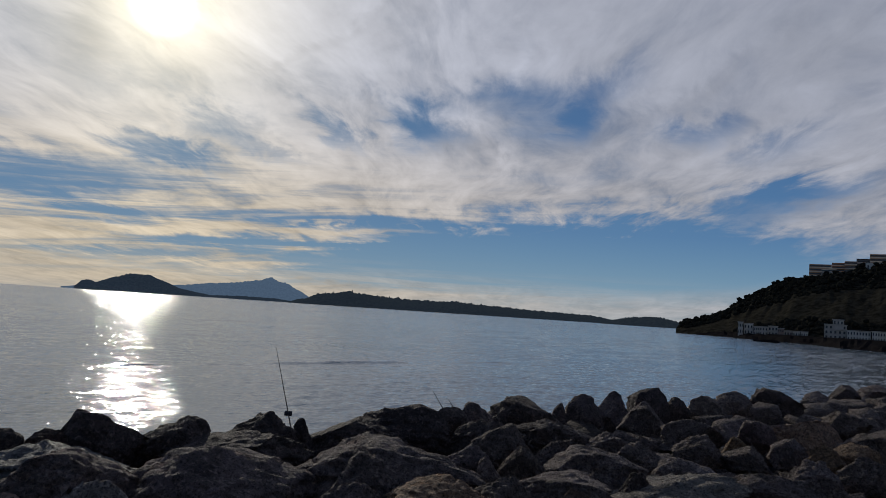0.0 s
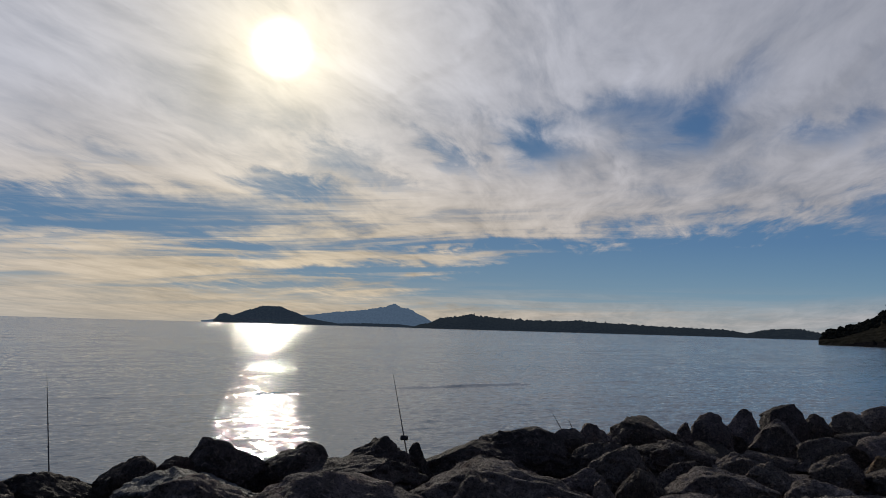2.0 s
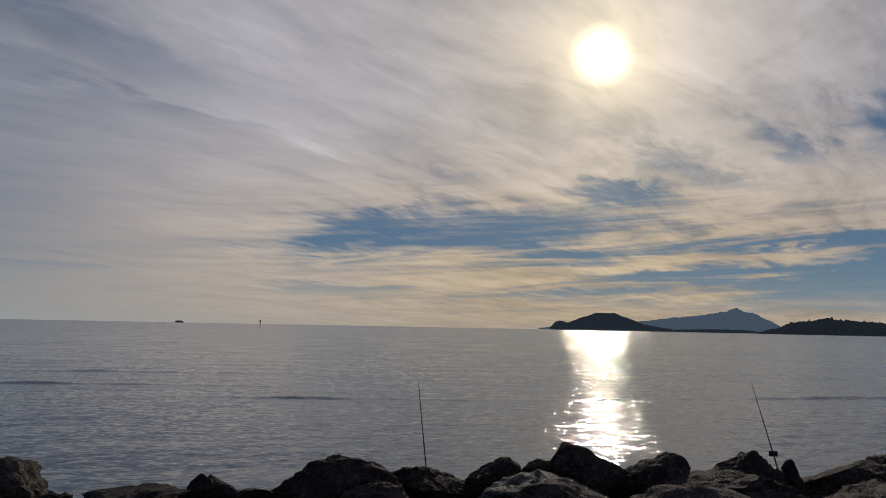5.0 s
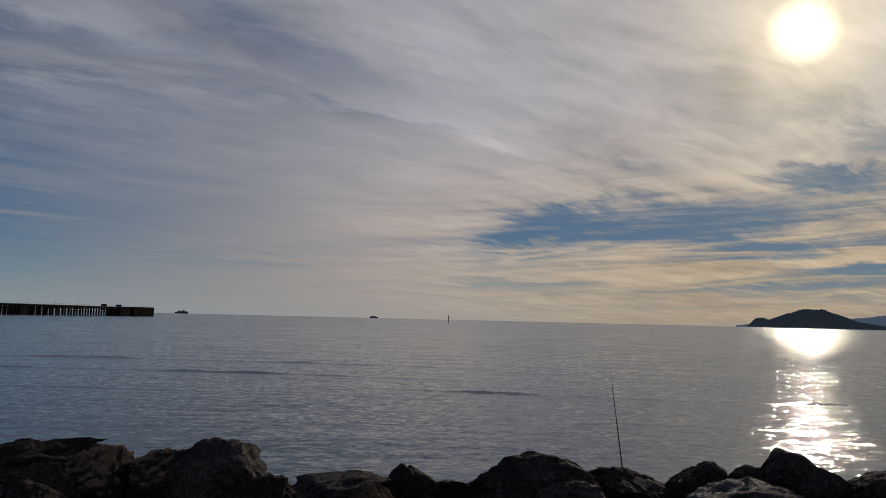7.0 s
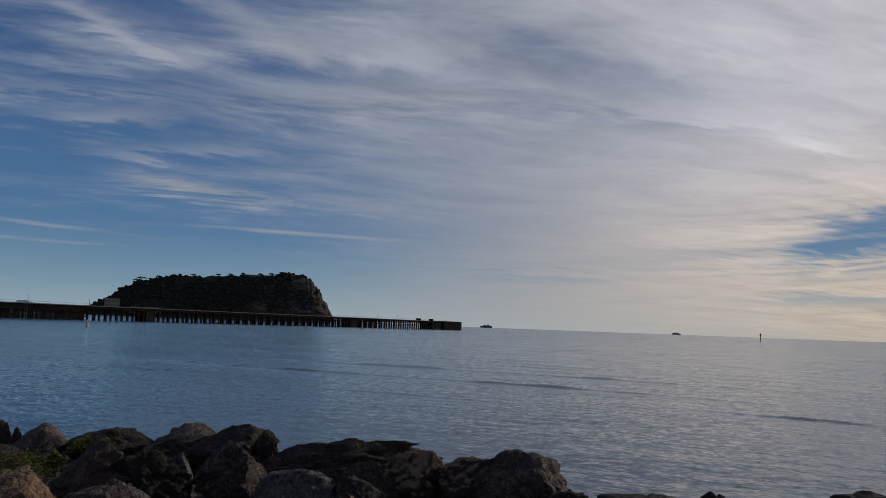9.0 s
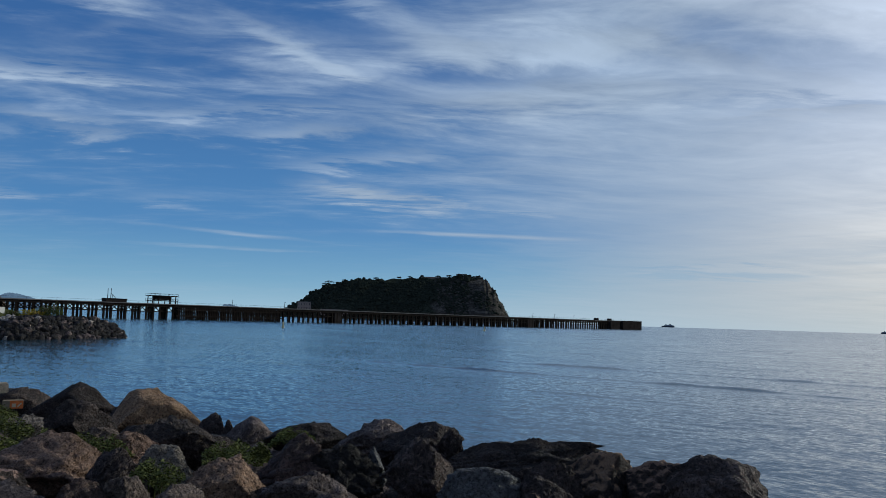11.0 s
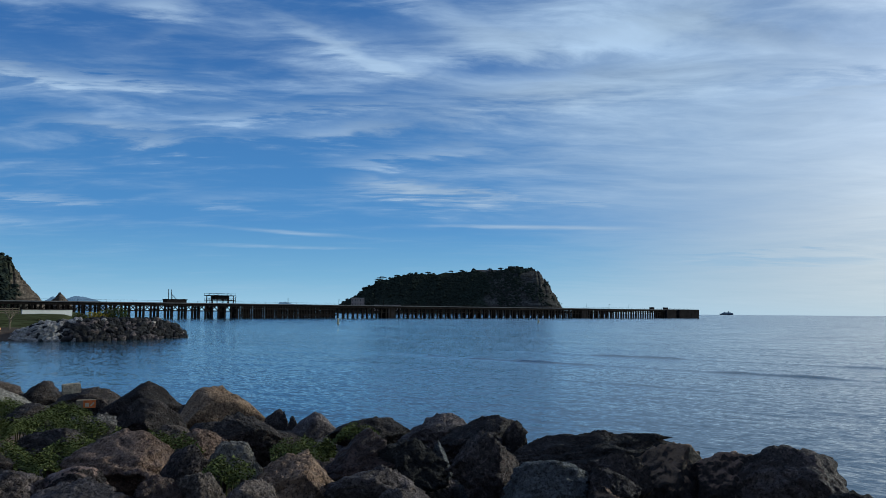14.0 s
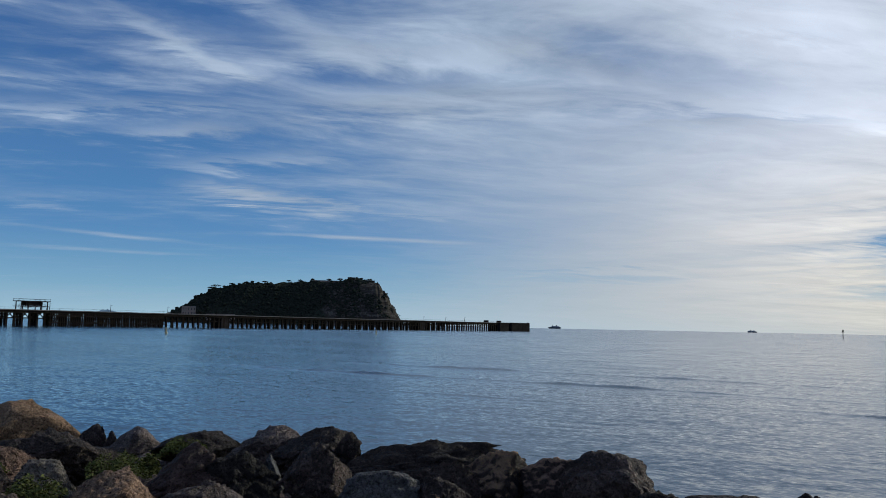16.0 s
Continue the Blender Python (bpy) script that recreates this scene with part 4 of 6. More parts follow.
HEROES.append(boulder(0.65, 10.93, 2.16, 0.99, 0.67, 0.71, -3, "warm", "round", 0.0, 0.3, 0.8))
HEROES.append(boulder(1.73, 11.35, 2.14, 1.27, 0.86, 0.65, -9, "warm", "block", 0.0, 0.7, 0.7))
HEROES.append(boulder(-0.87, 9.53, 2.05, 0.84, 0.57, 0.50, 5, "warm", "slab", 0.3, 0.3, 0.6))
HEROES.append(boulder(-0.51, 8.24, 2.19, 2.33, 1.26, 0.76, 4, "warm", "slab", -0.45, 0.7, 0.12))
HEROES.append(boulder(-0.58, 7.84, 2.15, 1.21, 0.82, 0.66, 4, "warm", "peak", -0.3, 0.2, 0.3))
HEROES.append(boulder(0.15, 7.27, 2.07, 1.23, 0.83, 0.50, -1, "tan", "dome", -0.1, 0.3, 0.2))
HEROES.append(boulder(-0.69, 6.97, 2.05, 0.75, 0.50, 0.50, 6, "grey", "round", -0.2, 0.5, 0.4))
HEROES.append(boulder(0.27, 8.75, 2.11, 0.80, 0.54, 0.60, -2, "grey", "round", 0.3, 0.5, 0.6))
HEROES.append(boulder(0.60, 8.44, 2.07, 0.46, 0.31, 0.51, -4, "warm", "peak", -0.2, 0.4, 0.4))
HEROES.append(boulder(1.01, 8.89, 2.14, 0.73, 0.50, 0.66, -6, "warm", "peak", 0.0, 0.35, 0.3))
HEROES.append(boulder(1.88, 9.27, 2.12, 1.37, 0.93, 0.61, -11, "warm", "dome", 0.0, 0.3, 0.35))
HEROES.append(boulder(0.69, 7.47, 2.08, 0.79, 0.53, 0.52, -5, "warm", "round", -0.4, 0.4, 0.4))
HEROES.append(boulder(1.22, 7.84, 2.09, 1.16, 0.79, 0.55, -9, "warm", "slab", 0.3, 0.4, 0.6))
HEROES.append(boulder(1.35, 7.43, 2.02, 0.51, 0.35, 0.50, -10, "tan", "round", 0.0, 0.4, 0.4))
HEROES.append(boulder(0.89, 10.35, 2.16, 1.01, 0.68, 0.70, -5, "warm", "round", 0.2, 0.4, 0.4))
HEROES.append(boulder(1.56, 9.81, 2.12, 0.72, 0.49, 0.62, -9, "warm", "slab", 0.0, 0.5, 0.6))
HEROES.append(boulder(3.51, 15.54, 2.24, 0.91, 0.62, 0.91, -13, "grey", "round", 0.1, 0.6, 0.5))
HEROES.append(boulder(4.51, 16.54, 2.31, 1.00, 0.68, 1.02, -15, "grey", "round", -0.1, 0.5, 0.6))
HEROES.append(boulder(5.31, 17.34, 2.06, 0.68, 0.46, 0.76, -17, "grey", "dome", 0.0, 0.6, 0.5))
HEROES.append(boulder(3.80, 14.33, 2.20, 1.01, 0.68, 0.79, -15, "warm", "peak", 0.1, 0.25, 0.3))
HEROES.append(boulder(6.35, 18.38, 2.03, 0.98, 0.66, 0.75, -19, "warm", "slab", 0.2, 0.4, 0.7))
HEROES.append(boulder(7.30, 19.33, 2.12, 0.96, 0.65, 0.75, -21, "warm", "round", 0.3, 0.3, 0.7))
HEROES.append(boulder(9.00, 21.03, 2.15, 1.73, 1.17, 1.02, -23, "grey", "peak", -0.72, 0.45, 0.55))
HEROES.append(boulder(5.42, 13.19, 2.12, 0.74, 0.50, 0.62, -22, "brown", "round", 0.0, 0.6, 0.6))
HEROES.append(boulder(6.40, 13.55, 2.17, 1.56, 1.05, 0.74, -25, "tan", "slab", 0.0, 0.4, 0.3))
HEROES.append(boulder(2.60, 9.98, 2.12, 0.91, 0.62, 0.62, -15, "warm", "dome", 0.0, 0.4, 0.5))
HEROES.append(boulder(2.96, 8.99, 2.10, 1.00, 0.68, 0.56, -18, "warm", "slab", -0.4, 0.5, 0.3))
HEROES.append(boulder(2.18, 8.29, 2.06, 0.56, 0.38, 0.50, -15, "warm", "peak", -0.3, 0.3, 0.3))
HEROES.append(boulder(1.63, 7.98, 2.09, 0.34, 0.23, 0.55, -12, "warm", "round", 0.0, 0.7, 0.6))
HEROES.append(boulder(2.43, 8.07, 2.08, 1.68, 1.14, 0.53, -17, "pale", "slab", 0.75, 0.12, 0.8))
HEROES.append(boulder(3.66, 8.43, 2.09, 1.16, 0.78, 0.54, -23, "warm", "round", -0.1, 0.6, 0.6))
HEROES.append(boulder(4.52, 9.28, 2.13, 0.69, 0.47, 0.64, -26, "warm", "dome", 0.0, 0.5, 0.5))
HEROES.append(boulder(5.38, 9.80, 2.14, 0.79, 0.54, 0.67, -29, "warm", "dome", 0.4, 0.4, 0.7))
HEROES.append(boulder(5.41, 10.83, 2.11, 0.54, 0.37, 0.59, -27, "tan", "block", 0.25, 0.5, 0.5))
HEROES.append(boulder(6.08, 11.32, 2.07, 0.69, 0.46, 0.50, -28, "tan", "slab", 0.0, 0.6, 0.7))
HEROES.append(boulder(4.37, 11.49, 2.05, 0.47, 0.32, 0.50, -21, "tan", "slab", 0.0, 0.5, 0.5))
HEROES.append(boulder(4.25, 10.78, 2.05, 0.84, 0.57, 0.50, -22, "warm", "slab", 0.2, 0.4, 0.6))
HEROES.append(boulder(4.31, 13.19, 2.10, 1.09, 0.74, 0.59, -18, "warm", "slab", 0.2, 0.5, 0.6))
HEROES.append(boulder(2.41, 11.04, 2.07, 0.70, 0.48, 0.51, -12, "warm", "round", 0.0, 0.5, 0.5))
HEROES.append(boulder(3.69, 10.96, 2.12, 0.79, 0.53, 0.62, -19, "warm", "round", 0.0, 0.6, 0.6))
HEROES.append(boulder(8.26, 15.79, 2.10, 1.07, 0.72, 0.58, -28, "warm", "slab", -0.4, 0.6, 0.6))
HEROES.append(boulder(7.02, 12.78, 2.07, 0.85, 0.58, 0.52, -29, "warm", "slab", 0.0, 0.6, 0.7))
HEROES.append(boulder(5.30, 11.70, 2.06, 0.62, 0.42, 0.50, -24, "warm", "slab", 0.2, 0.5, 0.5))
HEROES.append(boulder(-21.55, -9.18, 1.63, 0.93, 0.63, 0.89, 114, "black", "dome", 0.0, 0.5, 0.5))
HEROES.append(boulder(-19.66, -7.29, 1.69, 1.77, 1.20, 0.78, 111, "black", "slab", 0.7, 0.7, 0.5))
HEROES.append(boulder(-17.69, -5.33, 2.02, 1.85, 1.25, 1.06, 107, "black", "peak", 0.1, 0.22, 0.5))
HEROES.append(boulder(-12.79, -3.76, 2.21, 1.34, 0.91, 0.81, 107, "black", "peak", -0.1, 0.4, 0.3))
HEROES.append(boulder(-16.50, -4.13, 1.76, 0.52, 0.35, 0.79, 105, "black", "peak", 0.6, 0.2, 0.8))
HEROES.append(boulder(-15.59, -3.22, 2.13, 1.92, 1.26, 1.33, 102, "sunlit", "peak", -0.42, 0.3, 0.22))
HEROES.append(boulder(-11.16, -1.92, 2.13, 1.10, 0.75, 0.63, 100, "black", "round", 0.3, 0.4, 0.5))
HEROES.append(boulder(-9.26, -2.98, 2.22, 1.77, 1.20, 0.82, 109, "sunlit", "slab", 0.0, 0.5, 0.6))
HEROES.append(boulder(-11.88, -4.10, 2.09, 0.46, 0.31, 0.56, 110, "pale", "block", 0.3, 0.6, 0.8))
HEROES.append(boulder(-11.31, -2.98, 2.01, 0.73, 0.49, 0.50, 106, "warm", "slab", 0.0, 0.6, 0.6))
HEROES.append(boulder(-10.38, -2.32, 2.08, 0.81, 0.55, 0.54, 103, "sunlit", "slab", -0.2, 0.6, 0.2))
HEROES.append(boulder(-8.89, -2.14, 2.13, 0.63, 0.43, 0.63, 104, "black", "peak", 0.35, 0.25, 0.6))
HEROES.append(boulder(-9.51, -1.74, 2.06, 0.85, 0.58, 0.50, 101, "pale", "slab", 0.2, 0.5, 0.5))
HEROES.append(boulder(-7.87, -3.53, 2.10, 1.05, 0.71, 0.56, 115, "warm", "block", 0.2, 0.7, 0.7))
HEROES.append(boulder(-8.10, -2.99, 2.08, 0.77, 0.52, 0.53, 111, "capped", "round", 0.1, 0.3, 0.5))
HEROES.append(boulder(-7.56, -2.73, 2.02, 1.31, 0.89, 0.50, 111, "warm", "slab", 0.2, 0.5, 0.7))
HEROES.append(boulder(-7.72, -2.07, 2.06, 0.58, 0.39, 0.50, 106, "brown", "dome", 0.3, 0.4, 0.6))
HEROES.append(boulder(-7.80, -1.69, 2.05, 0.54, 0.36, 0.50, 103, "warm", "slab", 0.1, 0.6, 0.6))
HEROES.append(boulder(-7.61, -1.21, 2.03, 0.68, 0.46, 0.50, 100, "warm", "slab", 0.2, 0.7, 0.6))
HEROES.append(boulder(-8.29, -0.81, 2.13, 0.89, 0.60, 0.64, 96, "sunlit", "block", -0.2, 0.75, 0.5))
HEROES.append(boulder(-9.87, -4.76, 2.05, 0.45, 0.31, 0.50, 117, "slate", "slab", -0.6, 0.9, 0.3))
HEROES.append(boulder(-10.81, -4.29, 2.05, 0.95, 0.64, 0.50, 113, "black", "slab", 0.2, 0.5, 0.6))
HEROES.append(boulder(-12.82, -6.25, 2.03, 0.58, 0.40, 0.50, 117, "warm", "slab", 0.1, 0.6, 0.6))
HEROES.append(boulder(-13.42, -5.90, 2.04, 0.82, 0.56, 0.50, 114, "black", "slab", 0.3, 0.5, 0.6))
HEROES.append(boulder(-9.02, -4.17, 2.04, 0.85, 0.57, 0.50, 116, "black", "slab", -0.2, 0.7, 0.5))
HEROES.append(boulder(-14.30, -1.93, 1.83, 0.52, 0.36, 0.74, 98, "black", "round", -0.5, 0.8, 0.5))
HEROES.append(boulder(-13.58, -1.21, 1.86, 1.23, 0.84, 0.73, 96, "warm", "peak", 0.25, 0.3, 0.35))
HEROES.append(boulder(-13.96, -1.59, 1.76, 0.26, 0.18, 0.50, 97, "black", "round", 0.0, 0.5, 0.5))
HEROES.append(boulder(-12.63, -0.27, 1.91, 1.32, 0.89, 0.56, 92, "black", "round", -0.4, 0.5, 0.45))
HEROES.append(boulder(-9.36, -0.31, 2.22, 1.37, 0.93, 0.83, 92, "brown", "slab", 0.78, 0.2, 0.85))
HEROES.append(boulder(-9.20, 0.22, 2.15, 1.05, 0.71, 0.69, 89, "basalt", "block", -0.3, 0.85, 0.75))
HEROES.append(boulder(-9.40, 0.67, 2.09, 0.31, 0.21, 0.55, 86, "slate", "peak", -0.2, 0.5, 0.2))
HEROES.append(boulder(-11.59, 0.78, 2.10, 1.29, 0.88, 0.67, 86, "warm", "dome", 0.0, 0.4, 0.5))
HEROES.append(boulder(-10.50, 1.30, 2.22, 1.41, 0.95, 0.79, 83, "black", "round", 0.15, 0.3, 0.6))
HEROES.append(boulder(-10.15, 1.65, 2.21, 0.34, 0.23, 0.55, 81, "black", "block", 0.0, 0.7, 0.6))
HEROES.append(boulder(-8.91, 1.11, 2.26, 0.90, 0.61, 0.91, 83, "grey", "block", -0.3, 0.6, 0.35))
HEROES.append(boulder(-8.00, -0.06, 2.09, 1.11, 0.75, 0.54, 91, "warm", "round", 0.55, 0.35, 0.6))
HEROES.append(boulder(-9.44, 2.37, 2.15, 2.10, 1.26, 0.60, 76, "black", "slab", 0.3, 0.55, 0.8))
HEROES.append(boulder(-8.04, 1.67, 2.11, 1.09, 0.74, 0.60, 78, "slate", "dome", 0.1, 0.3, 0.45))
HEROES.append(boulder(-7.40, 0.17, 2.00, 0.45, 0.31, 0.50, 89, "warm", "round", 0.0, 0.5, 0.5))
HEROES.append(boulder(-9.74, 2.62, 2.15, 0.50, 0.34, 0.50, 75, "black", "dome", 0.0, 0.4, 0.4))
HEROES.append(boulder(-9.41, 2.96, 2.12, 0.62, 0.42, 0.52, 73, "black", "slab", 0.75, 0.5, 0.7))
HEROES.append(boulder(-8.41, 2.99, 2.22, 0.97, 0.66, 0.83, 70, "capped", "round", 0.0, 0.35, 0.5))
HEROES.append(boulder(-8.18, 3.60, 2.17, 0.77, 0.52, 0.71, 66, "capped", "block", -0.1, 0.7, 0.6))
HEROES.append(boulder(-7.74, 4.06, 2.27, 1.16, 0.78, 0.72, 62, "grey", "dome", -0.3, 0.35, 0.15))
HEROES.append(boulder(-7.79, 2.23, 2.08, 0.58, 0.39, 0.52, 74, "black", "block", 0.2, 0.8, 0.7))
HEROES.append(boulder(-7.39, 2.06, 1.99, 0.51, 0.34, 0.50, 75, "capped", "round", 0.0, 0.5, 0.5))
HEROES.append(boulder(-6.78, 4.04, 2.07, 0.72, 0.49, 0.50, 59, "black", "round", -0.2, 0.6, 0.3))
HEROES.append(boulder(-7.12, 5.17, 1.92, 1.60, 1.08, 0.53, 54, "black", "round", 0.6, 0.25, 0.6))
HEROES.append(boulder(-6.58, 5.70, 2.00, 0.58, 0.39, 0.50, 49, "black", "dome", -0.5, 0.5, 0.3))
HEROES.append(boulder(-6.33, 5.96, 1.89, 0.91, 0.62, 0.50, 47, "black", "slab", 0.0, 0.5, 0.6))
HEROES.append(boulder(-5.99, 4.70, 2.03, 0.56, 0.38, 0.50, 52, "tan", "dome", 0.0, 0.5, 0.5))
HEROES.append(boulder(-5.73, 6.56, 2.17, 1.78, 1.21, 0.76, 41, "black", "round", 0.1, 0.3, 0.25))
HEROES.append(boulder(-4.87, 6.28, 2.04, 0.88, 0.59, 0.50, 37, "brown", "dome", 0.0, 0.4, 0.4))
HEROES.append(boulder(-5.00, 7.29, 2.05, 1.15, 0.78, 0.59, 34, "black", "round", -0.3, 0.5, 0.4))
HEROES.append(boulder(-4.40, 7.89, 2.12, 0.83, 0.56, 0.51, 29, "black", "dome", 0.0, 0.3, 0.3))
HEROES.append(boulder(-8.34, 2.40, 2.15, 0.82, 0.55, 0.66, 74, "black", "block", 0.0, 0.7, 0.7))
HEROES.append(boulder(12.90, 26.48, 1.73, 1.29, 1.09, 0.78, -26, "warm", "slab", 0.0, 0.5, 0.5))
HEROES.append(boulder(14.79, 28.37, 1.90, 1.15, 0.98, 0.95, -28, "grey", "round", 0.0, 0.5, 0.5))
HEROES.append(boulder(17.37, 31.22, 1.86, 1.63, 1.39, 1.01, -29, "grey", "round", 0.0, 0.5, 0.5))
HEROES.append(boulder(7.95, 18.28, 1.53, 1.85, 1.57, 0.74, -24, "tan", "slab", 0.0, 0.5, 0.5))
HEROES.append(boulder(10.22, 21.53, 1.43, 2.49, 1.70, 1.00, -25, "tan", "slab", 0.0, 0.5, 0.5))
HEROES.append(boulder(11.76, 22.51, 1.40, 1.58, 1.34, 0.63, -28, "warm", "slab", 0.0, 0.5, 0.5))
HEROES.append(boulder(10.97, 19.60, 1.28, 1.49, 1.26, 0.59, -29, "tan", "slab", 0.0, 0.5, 0.5))
HEROES.append(boulder(-21.99, -9.26, 1.64, 0.87, 0.74, 0.54, 113, "black", "round", 0.0, 0.5, 0.5))
HEROES.append(boulder(-18.01, -9.07, 2.09, 2.6, 1.5, 1.0, 116, "chalk", "peak", 0.0, 0.6, 0.25))
HEROES.append(boulder(-21.94, -10.62, 1.01, 0.92, 0.78, 0.37, 116, "black", "slab", 0.0, 0.5, 0.5))

# the rest of the stones, from a dozen broken shapes
KINDS = []
for i in range(14):
    shape = ("block", "slab", "block", "round", "peak", "block", "peak")[i % 7]
    tone = ("black", "grey", "black", "grey", "warm", "brown", "grey", "black", "tan", "warm", "black", "grey", "warm", "black")[i]
    co, faces = stone_verts(900 + i, shape, None, 3)
    KINDS.append((mesh_of("boulder", co * 0.5, faces, STONE[tone], True), tone, shape))
rng = random.Random(5)
CLEAR = [(-20.71, -7.98), (-22.6, -10.3), (-21.2, -9.9), (-20.0, -8.9), (-18.4, -7.3), (-23.6, -11.2), (-17.02, -6.13), (-16.3, -5.9), (-16.02, -7.82), (-13.97, -6.54), (-12.68, -5.0), (-12.2, -5.9), (-11.2, -5.22), (-10.5, -4.44), (-10.05, -4.75)]
placed = [(ob.matrix_basis.translation.copy(), max(ob.dimensions.x, 0.5)) for ob in HEROES]
rest_v, rest_f = [], []
loose = 0
for si in range(96):
    for qi in range(-2, 12):
        me, tone, shape = KINDS[rng.randrange(14)]
        size = rng.uniform(0.7, 1.25)
        s, q = -38 + si * 1.05 + rng.uniform(-0.45, 0.45), 3.2 + qi * 0.98 + rng.uniform(-0.35, 0.35)
        z = crest(q) + rng.uniform(-0.22, 0.02) - 0.1
        m = Matrix.Translation(shore(s, q, z)) @ pose(0, 0, 0, rng.uniform(-14, 14), rng.uniform(-14, 14), rng.uniform(0, 360)) @ Matrix.Diagonal((size * rng.uniform(0.9, 1.35), size, size * rng.uniform(0.5, 0.8), 1))
        here = m.translation
        if any((here.xy - Vector(c)).length < 1.25 for c in CLEAR):
            m = Matrix.Translation((0, 0, -0.5)) @ m
        if any((here.xy - c.xy).length < 0.36 * w for c, w in placed):
            m = Matrix.Translation((0, 0, -0.42)) @ m
        if q < 3.0 and abs(s) < 2.2:
            continue
        if -20 < s < 27 and 4.6 < q < 9.6 and loose < 180:
            loose += 1
            ob = new("boulder", me)
            ob.matrix_basis = m
            tagged(ob, f"{NAMES[tone]} {SHAPES[shape]} boulder on the breakwater", "boulder", "breakwater boulders")
        else:
            o = len(rest_v)
            rest_v.extend(m @ c.co for c in me.vertices)
            rest_f.extend(tuple(o + k for k in f.vertices) for f in me.polygons)
tagged(new("outer_boulders", mesh_of("outer_boulders", rest_v, rest_f, STONE["warm"], True)), "dark armour stones along the waterline", "boulders", kind="stuff")


skerry(-23.0, 330, 7.5, 1.0, 801)
skerry(-22.2, 338, 4.0, 0.7, 802)


# ---------------------------------------------------------------- fishing rods
def fishing_rod(tip, foot, label, lower=1.2, fat=1.0):
    """A thin rod stuck between the stones; bearing, distance and height of its tip and of its foot."""
    tip = heading(tip[0]) * tip[1] + Vector((0, 0, tip[2]))
    low = heading(foot[0]) * foot[1] + Vector((0, 0, foot[2]))
    butt = low + (low - tip).normalized() * lower
    rod = thing("fishing_rod", butt)
    line = tip - butt
    part("butt", beam(bmesh.new(), (0, 0, 0), line * 0.35, 0.011 * fat, 0.008 * fat, 8), ROD, rod)
    part("blank", beam(bmesh.new(), line * 0.35, line * 0.86, 0.008 * fat, 0.0045 * fat, 8), ROD, rod)
    part("tip", beam(bmesh.new(), line * 0.86, line, 0.0045 * fat, 0.002 * fat, 6), ROD_TIP if lower > 1 else ROD, rod, "thin grey rod tip")
    for k in (0.45, 0.6, 0.73, 0.86):
        bm = bmesh.new()
        beam(bm, line * k - line.normalized() * 0.012, line * k + line.normalized() * 0.012, 0.016 - 0.009 * k, None, 8)
        part("ring", bm, ROD, rod)
    bm = bmesh.new()
    beam(bm, line * 0.2 + Vector((-0.05, 0, 0)), line * 0.2 + Vector((0.05, 0, 0)), 0.035, None, 10)
    part("reel", bm, ROD, rod)
    return tagged(rod, label, "fishing rod", "fishing rods")


fishing_rod((11.97, 15.56, 2.69), (10.78, 11.56, 2.02), "thin dark fishing rod wedged between boulders")
fishing_rod((35.21, 13.09, 2.78), (34.42, 10.70, 1.69), "thin dark fishing rod standing among boulders", 1.1)
fishing_rod((0.41, 18.05, 1.77), (-0.48, 15.05, 1.73), "thin fishing rod leaning over the boulders", 1.3)
fishing_rod((-0.78, 18.55, 1.55), (-1.18, 15.55, 1.72), "thin fishing rod leaning over the boulders", 1.3)
fishing_rod((116.35, 28.2, 2.32), (116.93, 26.2, 1.68), "thin dark fishing rod standing behind boulders", 0.9, 2.2)
fishing_rod((115.66, 28.2, 2.46), (115.94, 26.2, 1.58), "thin dark fishing rod standing behind boulders", 0.9, 2.2)


# ---------------------------------------------------------------- small things on the stones
def stone_block(x, y, z, rz):
    ob = part("tuff_block", box(bmesh.new(), 0, 0, 0.10, 0.40, 0.26, 0.22, 0, 0.02), TUFF_BLOCK)
    ob.matrix_basis = pose(x, y, z, 3, -4, rz)
    tagged(ob, "rough pale tuff building block on a black boulder", "stone block")


stone_block(-19.20, -7.44, 1.61, 116)


def crate(x, y, z, rz, k):
    """A weathered hollow block with an orange printed face."""
    ob = thing("crate", (x, y, z), rz)
    ob.scale = (k, k, k)
    part("body", box(bmesh.new(), 0, 0, 0.10, 0.46, 0.28, 0.20, 0, 0.012), WOOD_DRY, ob)
    part("front_panel", box(bmesh.new(), 0.075, -0.146, 0.10, 0.29, 0.012, 0.19, 0, 0.003), CARTON_ORANGE, ob, "faded orange printed panel")
    bm = bmesh.new()
    box(bm, 0.02, -0.154, 0.085, 0.09, 0.008, 0.09, 0, 0.002)
    part("motif", bm, CARTON_PALE, ob, "pale printed shape")
    bm = bmesh.new()
    bar(bm, (0.10, -0.154, 0.05), (0.18, -0.154, 0.14), 0.008, 0.035)
    part("stripe", bm, CARTON_PALE, ob, "pale printed stripe")
    tagged(ob, "small weathered crate with a faded orange front", "crate")


crate(-17.16, -6.32, 1.51, 112, 0.82)


